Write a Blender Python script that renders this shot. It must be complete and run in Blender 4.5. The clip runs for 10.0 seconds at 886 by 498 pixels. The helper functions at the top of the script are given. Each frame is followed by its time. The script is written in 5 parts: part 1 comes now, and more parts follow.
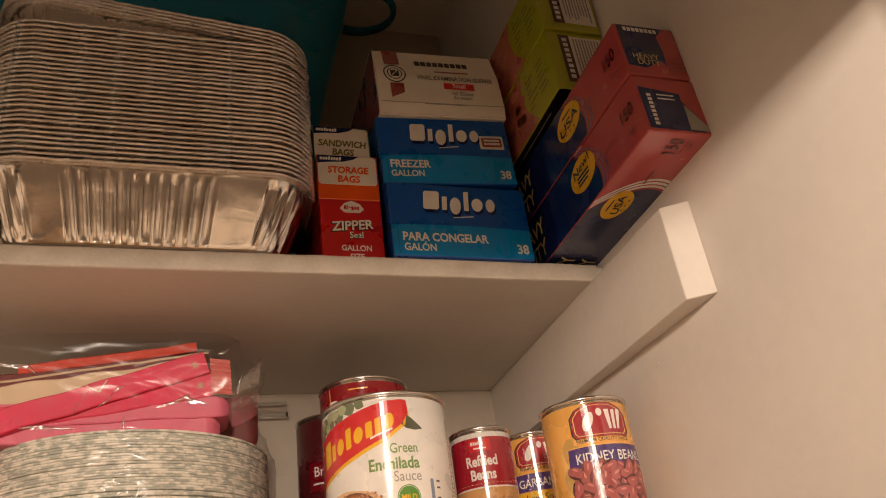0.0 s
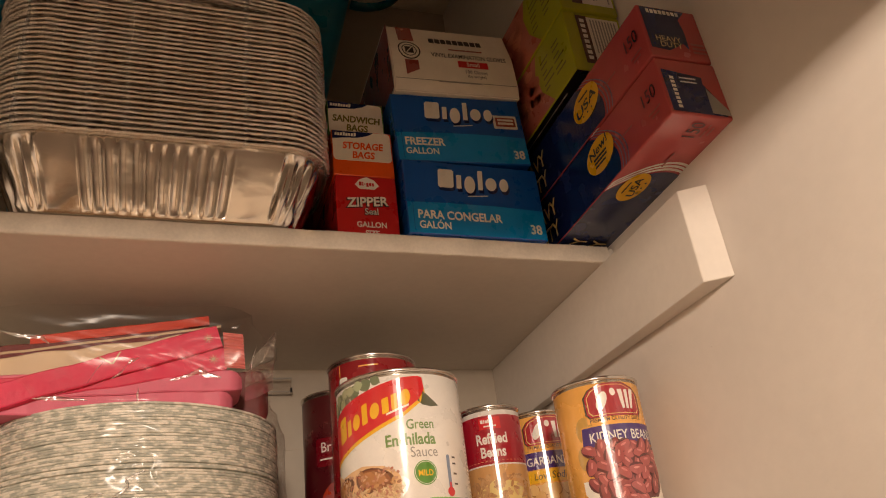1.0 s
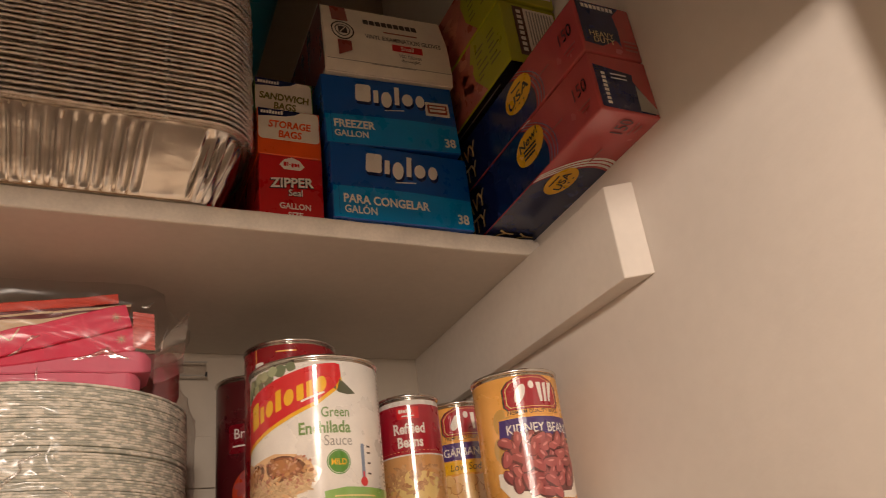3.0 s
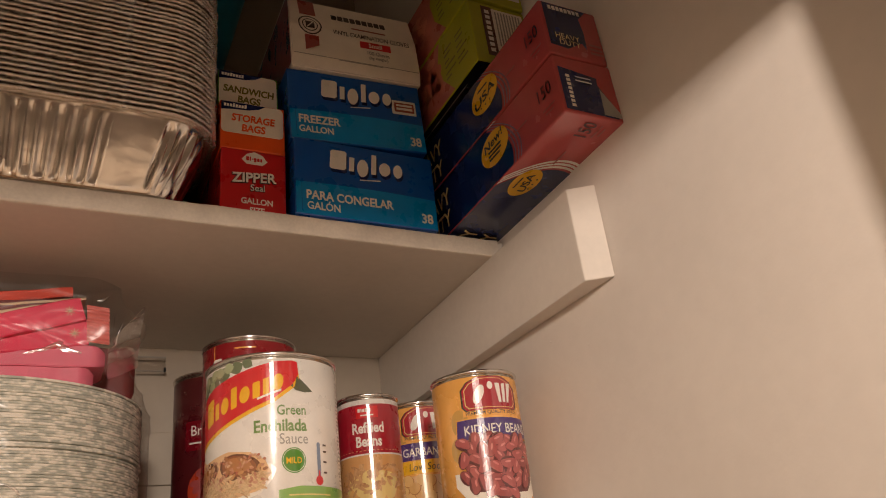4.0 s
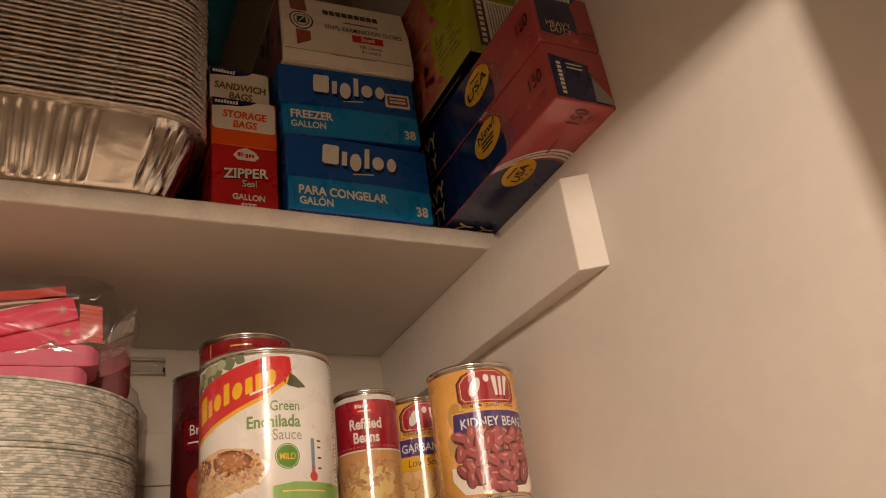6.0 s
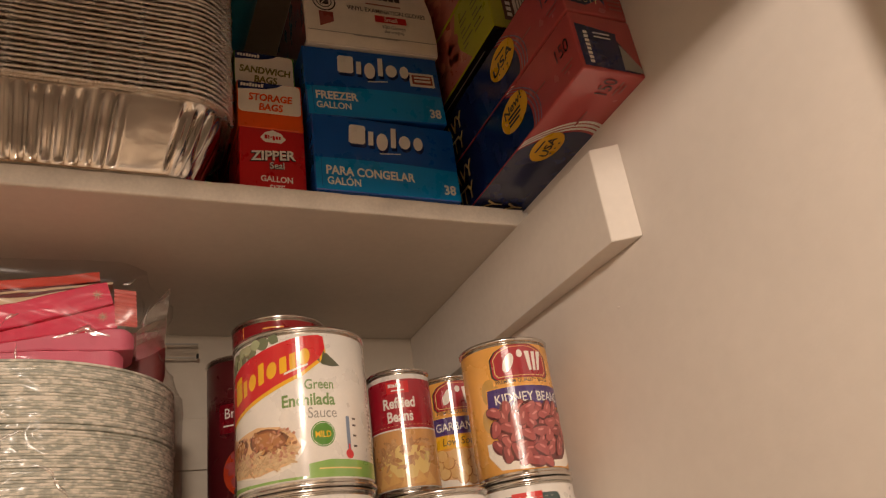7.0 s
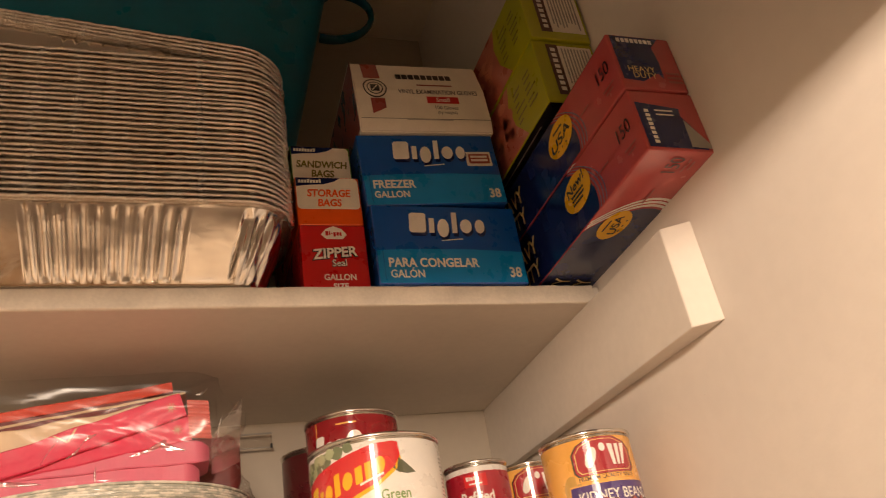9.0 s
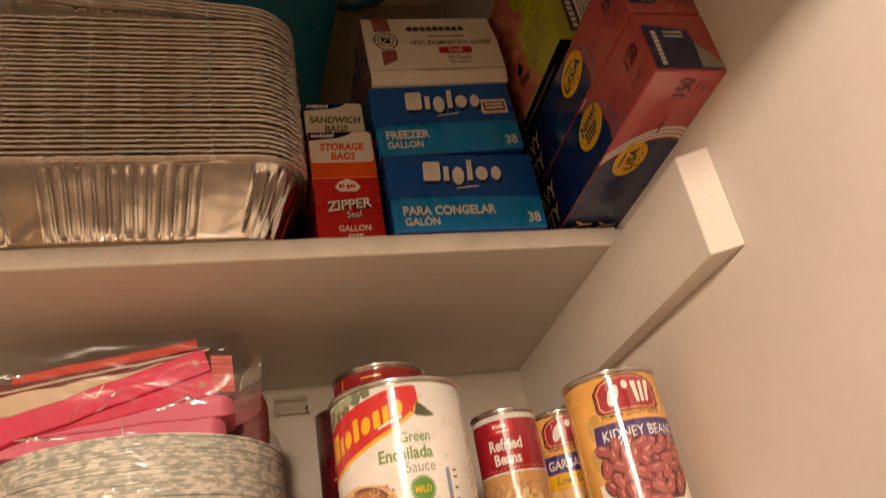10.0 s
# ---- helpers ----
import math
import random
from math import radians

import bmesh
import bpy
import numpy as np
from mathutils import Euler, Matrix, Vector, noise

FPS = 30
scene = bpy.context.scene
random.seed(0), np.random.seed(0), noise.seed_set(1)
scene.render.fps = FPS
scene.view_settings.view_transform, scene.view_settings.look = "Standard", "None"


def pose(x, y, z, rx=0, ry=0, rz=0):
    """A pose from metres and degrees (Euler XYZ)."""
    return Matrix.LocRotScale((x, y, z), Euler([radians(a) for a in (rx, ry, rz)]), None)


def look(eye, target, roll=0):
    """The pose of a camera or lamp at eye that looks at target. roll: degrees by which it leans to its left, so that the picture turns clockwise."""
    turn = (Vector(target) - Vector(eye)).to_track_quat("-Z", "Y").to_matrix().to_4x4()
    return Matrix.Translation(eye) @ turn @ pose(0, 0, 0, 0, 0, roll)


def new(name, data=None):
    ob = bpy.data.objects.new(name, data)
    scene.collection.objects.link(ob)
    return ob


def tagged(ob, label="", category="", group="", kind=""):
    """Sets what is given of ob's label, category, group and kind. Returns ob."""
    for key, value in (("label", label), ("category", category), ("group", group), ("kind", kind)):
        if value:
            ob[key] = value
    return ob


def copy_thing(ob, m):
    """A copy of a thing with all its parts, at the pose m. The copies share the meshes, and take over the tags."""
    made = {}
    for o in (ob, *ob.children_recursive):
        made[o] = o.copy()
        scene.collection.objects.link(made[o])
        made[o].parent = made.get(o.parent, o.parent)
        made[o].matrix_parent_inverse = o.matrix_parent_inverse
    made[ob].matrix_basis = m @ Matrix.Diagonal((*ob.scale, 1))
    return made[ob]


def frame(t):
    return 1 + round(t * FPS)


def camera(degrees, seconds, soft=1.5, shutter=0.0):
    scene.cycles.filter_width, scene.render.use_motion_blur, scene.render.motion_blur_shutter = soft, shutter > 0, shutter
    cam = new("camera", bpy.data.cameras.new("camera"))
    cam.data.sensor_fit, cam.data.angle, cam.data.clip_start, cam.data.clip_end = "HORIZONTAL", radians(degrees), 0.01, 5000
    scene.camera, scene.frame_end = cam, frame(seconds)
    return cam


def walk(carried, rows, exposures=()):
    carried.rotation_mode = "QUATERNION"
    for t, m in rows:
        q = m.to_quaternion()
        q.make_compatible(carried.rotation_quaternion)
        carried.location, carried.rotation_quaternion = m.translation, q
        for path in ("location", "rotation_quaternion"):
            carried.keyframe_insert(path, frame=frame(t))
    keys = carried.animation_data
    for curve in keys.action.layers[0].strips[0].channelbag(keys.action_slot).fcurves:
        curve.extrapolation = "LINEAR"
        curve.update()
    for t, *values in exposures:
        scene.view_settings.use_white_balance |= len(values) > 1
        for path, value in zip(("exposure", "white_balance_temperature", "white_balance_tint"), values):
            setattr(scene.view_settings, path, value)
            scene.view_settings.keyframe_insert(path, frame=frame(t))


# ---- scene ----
cam = camera(59.7, 10.0, soft=1.0, shutter=0.5)
PATH = [
    (0, (0.022, -0.001, 1.5), (0.632, 1.654, 2.443), -8.2),
    (0.5, (0.006, -0.001, 1.503), (0.648, 1.658, 2.416), -7.8),
    (1, (-0.007, 0.009, 1.501), (0.649, 1.673, 2.396), -7.6),
    (1.5, (-0.006, 0.012, 1.501), (0.675, 1.674, 2.381), -7.5),
    (2, (-0.01, 0.02, 1.5), (0.736, 1.659, 2.371), -8.0),
    (2.5, (-0.007, 0.019, 1.501), (0.77, 1.649, 2.362), -7.7),
    (3, (0.004, 0.017, 1.502), (0.822, 1.63, 2.356), -7.5),
    (4.5, (0.017, 0.015, 1.502), (0.908, 1.594, 2.347), -7.2),
    (5, (0.024, 0.02, 1.497), (0.913, 1.597, 2.346), -7.3),
    (6.5, (0.031, 0.017, 1.495), (0.86, 1.628, 2.343), -8.3),
    (7, (0.029, 0.028, 1.487), (0.828, 1.658, 2.326), -8.5),
    (7.5, (0.03, 0.033, 1.477), (0.79, 1.683, 2.314), -8.2),
    (8, (0.035, 0.03, 1.488), (0.767, 1.7, 2.311), -8.2),
    (8.5, (0.028, 0.014, 1.528), (0.74, 1.659, 2.414), -9.1),
    (9, (0.029, 0.019, 1.543), (0.681, 1.668, 2.468), -10.4),
    (9.5, (0.048, 0.03, 1.535), (0.627, 1.686, 2.494), -10.6),
    (10, (0.066, 0.035, 1.509), (0.575, 1.735, 2.432), -10.9),
]
EXPOSURES = [
    (0.0, 0.10, 6550, 10), (1.0, 0.10, 6700, 10), (1.5, 0.10, 6650, 10), (2.5, -0.08, 6400, 10), (4.5, -0.12, 6250, 10), (5.0, -0.12, 6250, 10),
    (6.5, -0.12, 6750, 10), (7.5, -0.17, 6250, 10), (8.0, -0.19, 6250, 10), (8.2, -0.14, 6250, 10), (8.5, 0.05, 6250, 10), (9.0, 0.45, 7050, 11), (9.5, 0.48, 7000, 11), (10.0, 0.30, 6850, 11),
]
walk(cam, [(t, look(eye, target, roll)) for t, eye, target, roll in PATH], EXPOSURES)

# ---- light ----
world = bpy.data.worlds.new("world")
scene.world = world
world.use_nodes = True
world.node_tree.nodes["Background"].inputs[0].default_value = (0.02, 0.015, 0.01, 1)
world.node_tree.nodes["Background"].inputs[1].default_value = 0.3

# one warm bulb in the room, behind the door opening
bulb = new("room_bulb", bpy.data.lights.new("room_bulb", "POINT"))
bulb.data.energy, bulb.data.color, bulb.data.shadow_soft_size = 33.7, (1.0, 0.805, 0.655), 0.05
bulb.matrix_world = pose(-0.12, -0.50, 1.845)


# ---- materials ----
def mat(name, color, rough=0.5, metal=0.0, var=0.08, scale=30.0, bump=0.0, bump_scale=200.0, coat=0.0, spread=0.0, spec=0.5):
    m = bpy.data.materials.new(name)
    m.use_nodes = True
    nt = m.node_tree
    b = nt.nodes["Principled BSDF"]
    b.inputs["Metallic"].default_value = metal
    b.inputs["Specular IOR Level"].default_value = spec
    b.inputs["Coat Weight"].default_value = coat
    b.inputs["Coat Roughness"].default_value = 0.17
    tc = nt.nodes.new("ShaderNodeTexCoord")
    big = nt.nodes.new("ShaderNodeTexNoise")
    big.inputs["Scale"].default_value, big.inputs["Detail"].default_value = scale, 4
    fine = nt.nodes.new("ShaderNodeTexNoise")
    fine.inputs["Scale"].default_value, fine.inputs["Detail"].default_value = scale * 14, 2
    nt.links.new(tc.outputs["Object"], big.inputs["Vector"])
    nt.links.new(tc.outputs["Object"], fine.inputs["Vector"])
    mix = nt.nodes.new("ShaderNodeMath")
    mix.operation = "MULTIPLY_ADD"
    mix.inputs[1].default_value = 0.4
    nt.links.new(fine.outputs[0], mix.inputs[0])
    nt.links.new(big.outputs[0], mix.inputs[2])
    last = mix
    if spread:
        info = nt.nodes.new("ShaderNodeObjectInfo")
        add = nt.nodes.new("ShaderNodeMath")
        add.operation = "MULTIPLY_ADD"
        add.inputs[1].default_value = spread
        nt.links.new(info.outputs["Random"], add.inputs[0])
        nt.links.new(mix.outputs[0], add.inputs[2])
        last = add
    ramp = nt.nodes.new("ShaderNodeMapRange")
    ramp.inputs["From Min"].default_value, ramp.inputs["From Max"].default_value = 0.4, 1.0 + spread
    ramp.inputs["To Min"].default_value, ramp.inputs["To Max"].default_value = 1 - var, 1 + var
    nt.links.new(last.outputs[0], ramp.inputs["Value"])
    hsv = nt.nodes.new("ShaderNodeHueSaturation")
    hsv.inputs["Color"].default_value = (*color, 1)
    nt.links.new(ramp.outputs[0], hsv.inputs["Value"])
    nt.links.new(hsv.outputs[0], b.inputs["Base Color"])
    rr = nt.nodes.new("ShaderNodeMapRange")
    rr.inputs["From Min"].default_value, rr.inputs["From Max"].default_value = 0.3, 0.7
    rr.inputs["To Min"].default_value, rr.inputs["To Max"].default_value = max(0.02, rough - 0.06), min(1, rough + 0.06)
    nt.links.new(big.outputs[0], rr.inputs["Value"])
    nt.links.new(rr.outputs[0], b.inputs["Roughness"])
    if bump:
        bn = nt.nodes.new("ShaderNodeTexNoise")
        bn.inputs["Scale"].default_value, bn.inputs["Detail"].default_value = bump_scale, 3
        nt.links.new(tc.outputs["Object"], bn.inputs["Vector"])
        bp = nt.nodes.new("ShaderNodeBump")
        bp.inputs["Strength"].default_value, bp.inputs["Distance"].default_value = bump, 0.002
        nt.links.new(bn.outputs[0], bp.inputs["Height"])
        nt.links.new(bp.outputs[0], b.inputs["Normal"])
    return m


def srgb(r, g, b):
    return tuple((c / 255 / 12.92) if c < 10 else ((c / 255 + 0.055) / 1.055) ** 2.4 for c in (r, g, b))


WALL = mat("wall_paint", (0.80, 0.74, 0.67), 0.55, var=0.05, scale=5, bump=0.22, bump_scale=70)
ROOM = mat("room_paint", (0.91, 0.82, 0.70), 0.7, var=0.05, scale=3)
# tan paint, with some of the shade behind the goods put into its colour
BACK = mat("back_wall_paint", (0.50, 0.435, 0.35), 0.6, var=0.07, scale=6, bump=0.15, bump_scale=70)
SHELF = mat("shelf_paint", (0.78, 0.72, 0.64), 0.5, var=0.07, scale=9, bump=0.12, bump_scale=90)
EDGE = mat("shelf_edge_paint", (0.76, 0.69, 0.59), 0.45, var=0.16, scale=28, bump=0.25, bump_scale=140)
FLOOR = mat("floor_wood", (0.25, 0.16, 0.09), 0.5, var=0.2, scale=4)
FOIL = mat("aluminium_foil", (0.80, 0.76, 0.71), 0.20, 1.0, var=0.08, scale=40, bump=0.14, bump_scale=75, spread=0.3)
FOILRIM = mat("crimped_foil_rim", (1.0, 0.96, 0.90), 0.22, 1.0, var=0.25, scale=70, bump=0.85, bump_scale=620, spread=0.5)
TIN = mat("tin_plate", (0.72, 0.70, 0.66), 0.22, 1.0, var=0.1, scale=60)
TEALDARK = mat("dark_teal_plastic", (0.0, 0.10, 0.16), 0.3, var=0.08, scale=12)
TEAL = mat("teal_plastic", (0.0, 0.22, 0.36), 0.3, var=0.08, scale=12)
CARD = mat("grey_card", (0.33, 0.26, 0.2), 0.8, var=0.12, scale=60)


def ink(name, r, g, b, rough=0.30, coat=0.6, var=0.07, **kw):
    return mat(name, srgb(r, g, b), rough, var=var, scale=45, coat=coat, bump=0.05, bump_scale=120, **kw)


BLUE = ink("print_deep_blue", 0, 84, 178)
CYAN = ink("print_light_blue", 0, 142, 216)
WHITE = ink("print_white", 246, 242, 234)
CREAM = ink("print_cream", 248, 241, 228, 0.4)
RED = ink("print_red", 205, 24, 30)
ORANGE = ink("print_orange", 246, 92, 12)
NAVY = ink("print_navy", 20, 34, 88, 0.25)
BLACK = ink("print_black", 14, 14, 20, 0.3)
SALMON = ink("print_salmon", 190, 80, 80, 0.22)
YELLOW = ink("print_yellow", 246, 190, 20)
LIME = ink("print_lime", 176, 178, 22, 0.32)
DARKTEXT = ink("print_dark_brown", 50, 36, 34)
BROWN = ink("print_brown", 84, 46, 30)
PINKSKIN = ink("print_pink_photo", 196, 110, 96)
OLIVE = ink("print_olive", 124, 116, 40)
GREEN = ink("print_green", 80, 146, 44)
BANDGREEN = ink("print_band_green", 138, 184, 92)
TYPEGREEN = ink("print_type_green", 120, 156, 86)
DARKGREEN = ink("print_dark_green", 62, 112, 40)
LEAF = ink("print_leaf", 112, 124, 92)
CRIMSON = ink("print_crimson", 172, 16, 44)
MAROON = ink("print_maroon", 84, 14, 24, 0.3)
VRED = ink("print_bright_red", 218, 22, 36)
GOLD = ink("print_gold", 248, 182, 92, 0.26)
PURPLE = ink("print_purple", 66, 40, 122)
TEALINK = ink("print_deep_teal", 12, 66, 70)
TAN = ink("print_tan", 236, 194, 142)
PALE = ink("print_pale_yellow", 242, 214, 140)
DUSTY = ink("print_dusty_red", 158, 70, 62)
STEELBLUE = ink("print_steel_blue", 128, 146, 172)
GREY = ink("print_grey", 162, 158, 150)
DIMBLUE = ink("print_dim_blue", 108, 112, 136)
HOTPINK = mat("hot_pink_paper", srgb(212, 46, 82), 0.55, var=0.1, scale=50, bump=0.3, bump_scale=160)
PINK = mat("pink_paper", srgb(214, 104, 128), 0.55, var=0.1, scale=50, bump=0.3, bump_scale=160)
PEACH = mat("peach_paper", srgb(208, 184, 152), 0.6, var=0.1, scale=50, bump=0.3, bump_scale=160)
MAROONPAPER = mat("maroon_paper", srgb(104, 36, 34), 0.6, var=0.12, scale=50, bump=0.3, bump_scale=160)
REDPAPER = mat("red_paper", srgb(196, 60, 34), 0.6, var=0.12, scale=50, bump=0.3, bump_scale=160)


def island_mat(name, dark, light, rough=0.35):
    """Printed food: each printed piece its own shade."""
    m = bpy.data.materials.new(name)
    m.use_nodes = True
    nt = m.node_tree
    b = nt.nodes["Principled BSDF"]
    geo = nt.nodes.new("ShaderNodeNewGeometry")
    nz = nt.nodes.new("ShaderNodeTexNoise")
    nz.inputs["Scale"].default_value = 260
    tc = nt.nodes.new("ShaderNodeTexCoord")
    nt.links.new(tc.outputs["Object"], nz.inputs["Vector"])
    mx = nt.nodes.new("ShaderNodeMath")
    mx.operation = "MULTIPLY_ADD"
    mx.inputs[1].default_value = 0.6
    nt.links.new(geo.outputs["Random Per Island"], mx.inputs[0])
    sc = nt.nodes.new("ShaderNodeMath")
    sc.operation = "MULTIPLY"
    sc.inputs[1].default_value = 0.4
    nt.links.new(nz.outputs[0], sc.inputs[0])
    nt.links.new(sc.outputs[0], mx.inputs[2])
    cr = nt.nodes.new("ShaderNodeValToRGB")
    cr.color_ramp.elements[0].color = (*dark, 1)
    cr.color_ramp.elements[1].color = (*light, 1)
    nt.links.new(mx.outputs[0], cr.inputs[0])
    nt.links.new(cr.outputs[0], b.inputs["Base Color"])
    b.inputs["Roughness"].default_value = rough
    return m


BEAN = island_mat("print_kidney_bean", srgb(136, 50, 56), srgb(196, 100, 98))
BEANLIGHT = island_mat("print_bean_shine", srgb(206, 118, 118), srgb(230, 158, 150))
BEANDARK = ink("print_bean_shadow", 96, 26, 34)
CHICK = island_mat("print_chickpea", srgb(220, 168, 96), srgb(250, 220, 158))
FOOD = island_mat("print_cooked_food", srgb(150, 84, 40), srgb(220, 168, 108))
SOFTFOOD = island_mat("print_soft_beans", srgb(176, 114, 68), srgb(238, 196, 142))
PHOTO = ink("print_warm_photo", 222, 168, 106)
CHIP = island_mat("print_chip", srgb(214, 150, 72), srgb(246, 204, 132))
FLECK = island_mat("print_food_flecks", srgb(170, 52, 34), srgb(236, 208, 168))
SHRED = island_mat("print_shreds", srgb(176, 122, 66), srgb(246, 222, 176))


def plate_mat():
    """Paper plate edges: pale flecks drawn out along the rim on grey-green."""
    m = bpy.data.materials.new("plate_edge_print")
    m.use_nodes = True
    nt = m.node_tree
    b = nt.nodes["Principled BSDF"]
    tc = nt.nodes.new("ShaderNodeTexCoord")
    info = nt.nodes.new("ShaderNodeObjectInfo")
    mul = nt.nodes.new("ShaderNodeMath")
    mul.operation = "MULTIPLY"
    mul.inputs[1].default_value = 40
    nt.links.new(info.outputs["Random"], mul.inputs[0])
    comb = nt.nodes.new("ShaderNodeCombineXYZ")
    nt.links.new(mul.outputs[0], comb.inputs[2])
    add = nt.nodes.new("ShaderNodeVectorMath")
    nt.links.new(tc.outputs["Object"], add.inputs[0])
    nt.links.new(comb.outputs[0], add.inputs[1])
    nz = nt.nodes.new("ShaderNodeTexNoise")
    nz.inputs["Scale"].default_value, nz.inputs["Detail"].default_value = 105, 2
    nt.links.new(add.outputs[0], nz.inputs["Vector"])
    cr = nt.nodes.new("ShaderNodeValToRGB")
    e = cr.color_ramp.elements
    e[0].position, e[0].color = 0.42, (*srgb(178, 180, 169), 1)
    e[1].position, e[1].color = 0.58, (*srgb(234, 229, 216), 1)
    mid = e.new(0.50)
    mid.color = (*srgb(204, 203, 190), 1)
    nt.links.new(nz.outputs[0], cr.inputs[0])
    nt.links.new(cr.outputs[0], b.inputs["Base Color"])
    b.inputs["Roughness"].default_value = 0.6
    return m


PLATE = plate_mat()


def film_mat(name, gloss, rough, wrinkle, scale, tint=(0.985, 0.98, 0.975), edge=0.0):
    """Thin clear plastic film."""
    m = bpy.data.materials.new(name)
    m.use_nodes = True
    nt = m.node_tree
    nt.nodes.remove(nt.nodes["Principled BSDF"])
    out = nt.nodes["Material Output"]
    tr = nt.nodes.new("ShaderNodeBsdfTransparent")
    tr.inputs[0].default_value = (*tint, 1)
    gl = nt.nodes.new("ShaderNodeBsdfGlossy")
    gl.inputs["Roughness"].default_value = rough
    mx = nt.nodes.new("ShaderNodeMixShader")
    lw = nt.nodes.new("ShaderNodeLayerWeight")
    lw.inputs["Blend"].default_value = 0.5
    pw = nt.nodes.new("ShaderNodeMath")
    pw.operation = "POWER"
    pw.inputs[1].default_value = 3.0
    fac = nt.nodes.new("ShaderNodeMath")
    fac.operation = "MULTIPLY_ADD"
    fac.inputs[1].default_value, fac.inputs[2].default_value = edge, gloss
    nt.links.new(lw.outputs["Facing"], pw.inputs[0])
    nt.links.new(pw.outputs[0], fac.inputs[0])
    nt.links.new(fac.outputs[0], mx.inputs[0])
    tc = nt.nodes.new("ShaderNodeTexCoord")
    nz = nt.nodes.new("ShaderNodeTexNoise")
    nz.inputs["Scale"].default_value, nz.inputs["Detail"].default_value, nz.inputs["Distortion"].default_value = scale, 1.5, 2.0
    bp = nt.nodes.new("ShaderNodeBump")
    bp.inputs["Strength"].default_value, bp.inputs["Distance"].default_value = wrinkle, 0.01
    mp = nt.nodes.new("ShaderNodeMapping")
    mp.inputs["Rotation"].default_value = (0.0, 0.35, 0.1)
    mp.inputs["Scale"].default_value = (0.38, 0.7, 1.0)
    nt.links.new(tc.outputs["Object"], mp.inputs["Vector"])
    nt.links.new(mp.outputs[0], nz.inputs["Vector"])
    nt.links.new(nz.outputs[0], bp.inputs["Height"])
    nt.links.new(bp.outputs[0], gl.inputs["Normal"])
    nt.links.new(tr.outputs[0], mx.inputs[1])
    nt.links.new(gl.outputs[0], mx.inputs[2])
    nt.links.new(mx.outputs[0], out.inputs[0])
    return m


BAGFILM = film_mat("clear_bag_film", 0.026, 0.2, 0.7, 34, edge=0.30)
UPPERFILM = film_mat("creased_bag_film", 0.034, 0.26, 0.45, 22, edge=0.30)
SEAL = film_mat("bag_seal_film", 0.26, 0.3, 0.4, 60, (0.95, 0.90, 0.88), 0.5)
# far glossier than the bag's film, for strips that stand in for glints
GLINT = film_mat("folded_film", 0.50, 0.30, 0.5, 70, (0.97, 0.95, 0.93), 0.3)
CRIMP = mat("crimped_pink_wrapper", srgb(204, 110, 104), 0.32, var=0.12, scale=70, bump=0.2, bump_scale=200, coat=0.5)
CLEAR = film_mat("clear_plastic", 0.12, 0.08, 0.2, 60)


# ---- builders ----
def thing(name, m, label, category, group="", kind=""):
    ob = new(name)
    ob.empty_display_size = 0.02
    ob.matrix_world = m
    return tagged(ob, label, category, group, kind)


def mesh_of(name, bm, smooth=False, fix=True):
    if fix:
        bmesh.ops.recalc_face_normals(bm, faces=bm.faces)
    if smooth:
        for f in bm.faces:
            f.smooth = True
    me = bpy.data.meshes.new(name)
    bm.to_mesh(me)
    bm.free()
    return me


def part(name, bm, material, parent, label="", smooth=False, fix=True):
    me = mesh_of(name, bm, smooth, fix)
    me.materials.append(material)
    ob = new(name, me)
    ob.parent = parent
    return tagged(ob, label) if label else ob


def box(x0, x1, y0, y1, z0, z1, bevel=0.0, segs=2):
    bm = bmesh.new()
    bmesh.ops.create_cube(bm, size=1)
    for v in bm.verts:
        v.co = Vector(((x0 + x1) / 2 + v.co.x * (x1 - x0), (y0 + y1) / 2 + v.co.y * (y1 - y0), (z0 + z1) / 2 + v.co.z * (z1 - z0)))
    if bevel:
        bmesh.ops.bevel(bm, geom=list(bm.edges), offset=bevel, segments=segs, affect="EDGES", profile=0.5)
    return bm


def structure(name, bm, material, label, category):
    me = mesh_of(name, bm)
    me.materials.append(material)
    return tagged(new(name, me), label, category, kind="structure")


def lathe(profile, n=64):
    """Profile of (radius, height), turned about z."""
    bm = bmesh.new()
    rings = []
    for r, z in profile:
        rings.append([bm.verts.new((r * math.sin(2 * math.pi * i / n), -r * math.cos(2 * math.pi * i / n), z)) for i in range(n)])
    for a, b in zip(rings, rings[1:]):
        for i in range(n):
            bm.faces.new((a[i], a[(i + 1) % n], b[(i + 1) % n], b[i]))
    return bm


def tube(points, r, n=10, flat=1.0):
    bm = bmesh.new()
    rings = []
    for i, p in enumerate(points):
        d = (Vector(points[min(i + 1, len(points) - 1)]) - Vector(points[max(i - 1, 0)])).normalized()
        side = d.cross(Vector((0, 1, 0))).normalized()
        up = side.cross(d)
        rings.append([bm.verts.new(Vector(p) + side * r * math.cos(2 * math.pi * k / n) + up * r * flat * math.sin(2 * math.pi * k / n)) for k in range(n)])
    for a, b in zip(rings, rings[1:]):
        for k in range(n):
            bm.faces.new((a[k], a[(k + 1) % n], b[(k + 1) % n], b[k]))
    for ring in (rings[0], rings[-1]):
        bm.faces.new(ring)
    return bm


# flat print shapes, in the (u, v) plane
def poly(pts):
    bm = bmesh.new()
    bm.faces.new([bm.verts.new((u, v, 0)) for u, v in pts])
    return bm


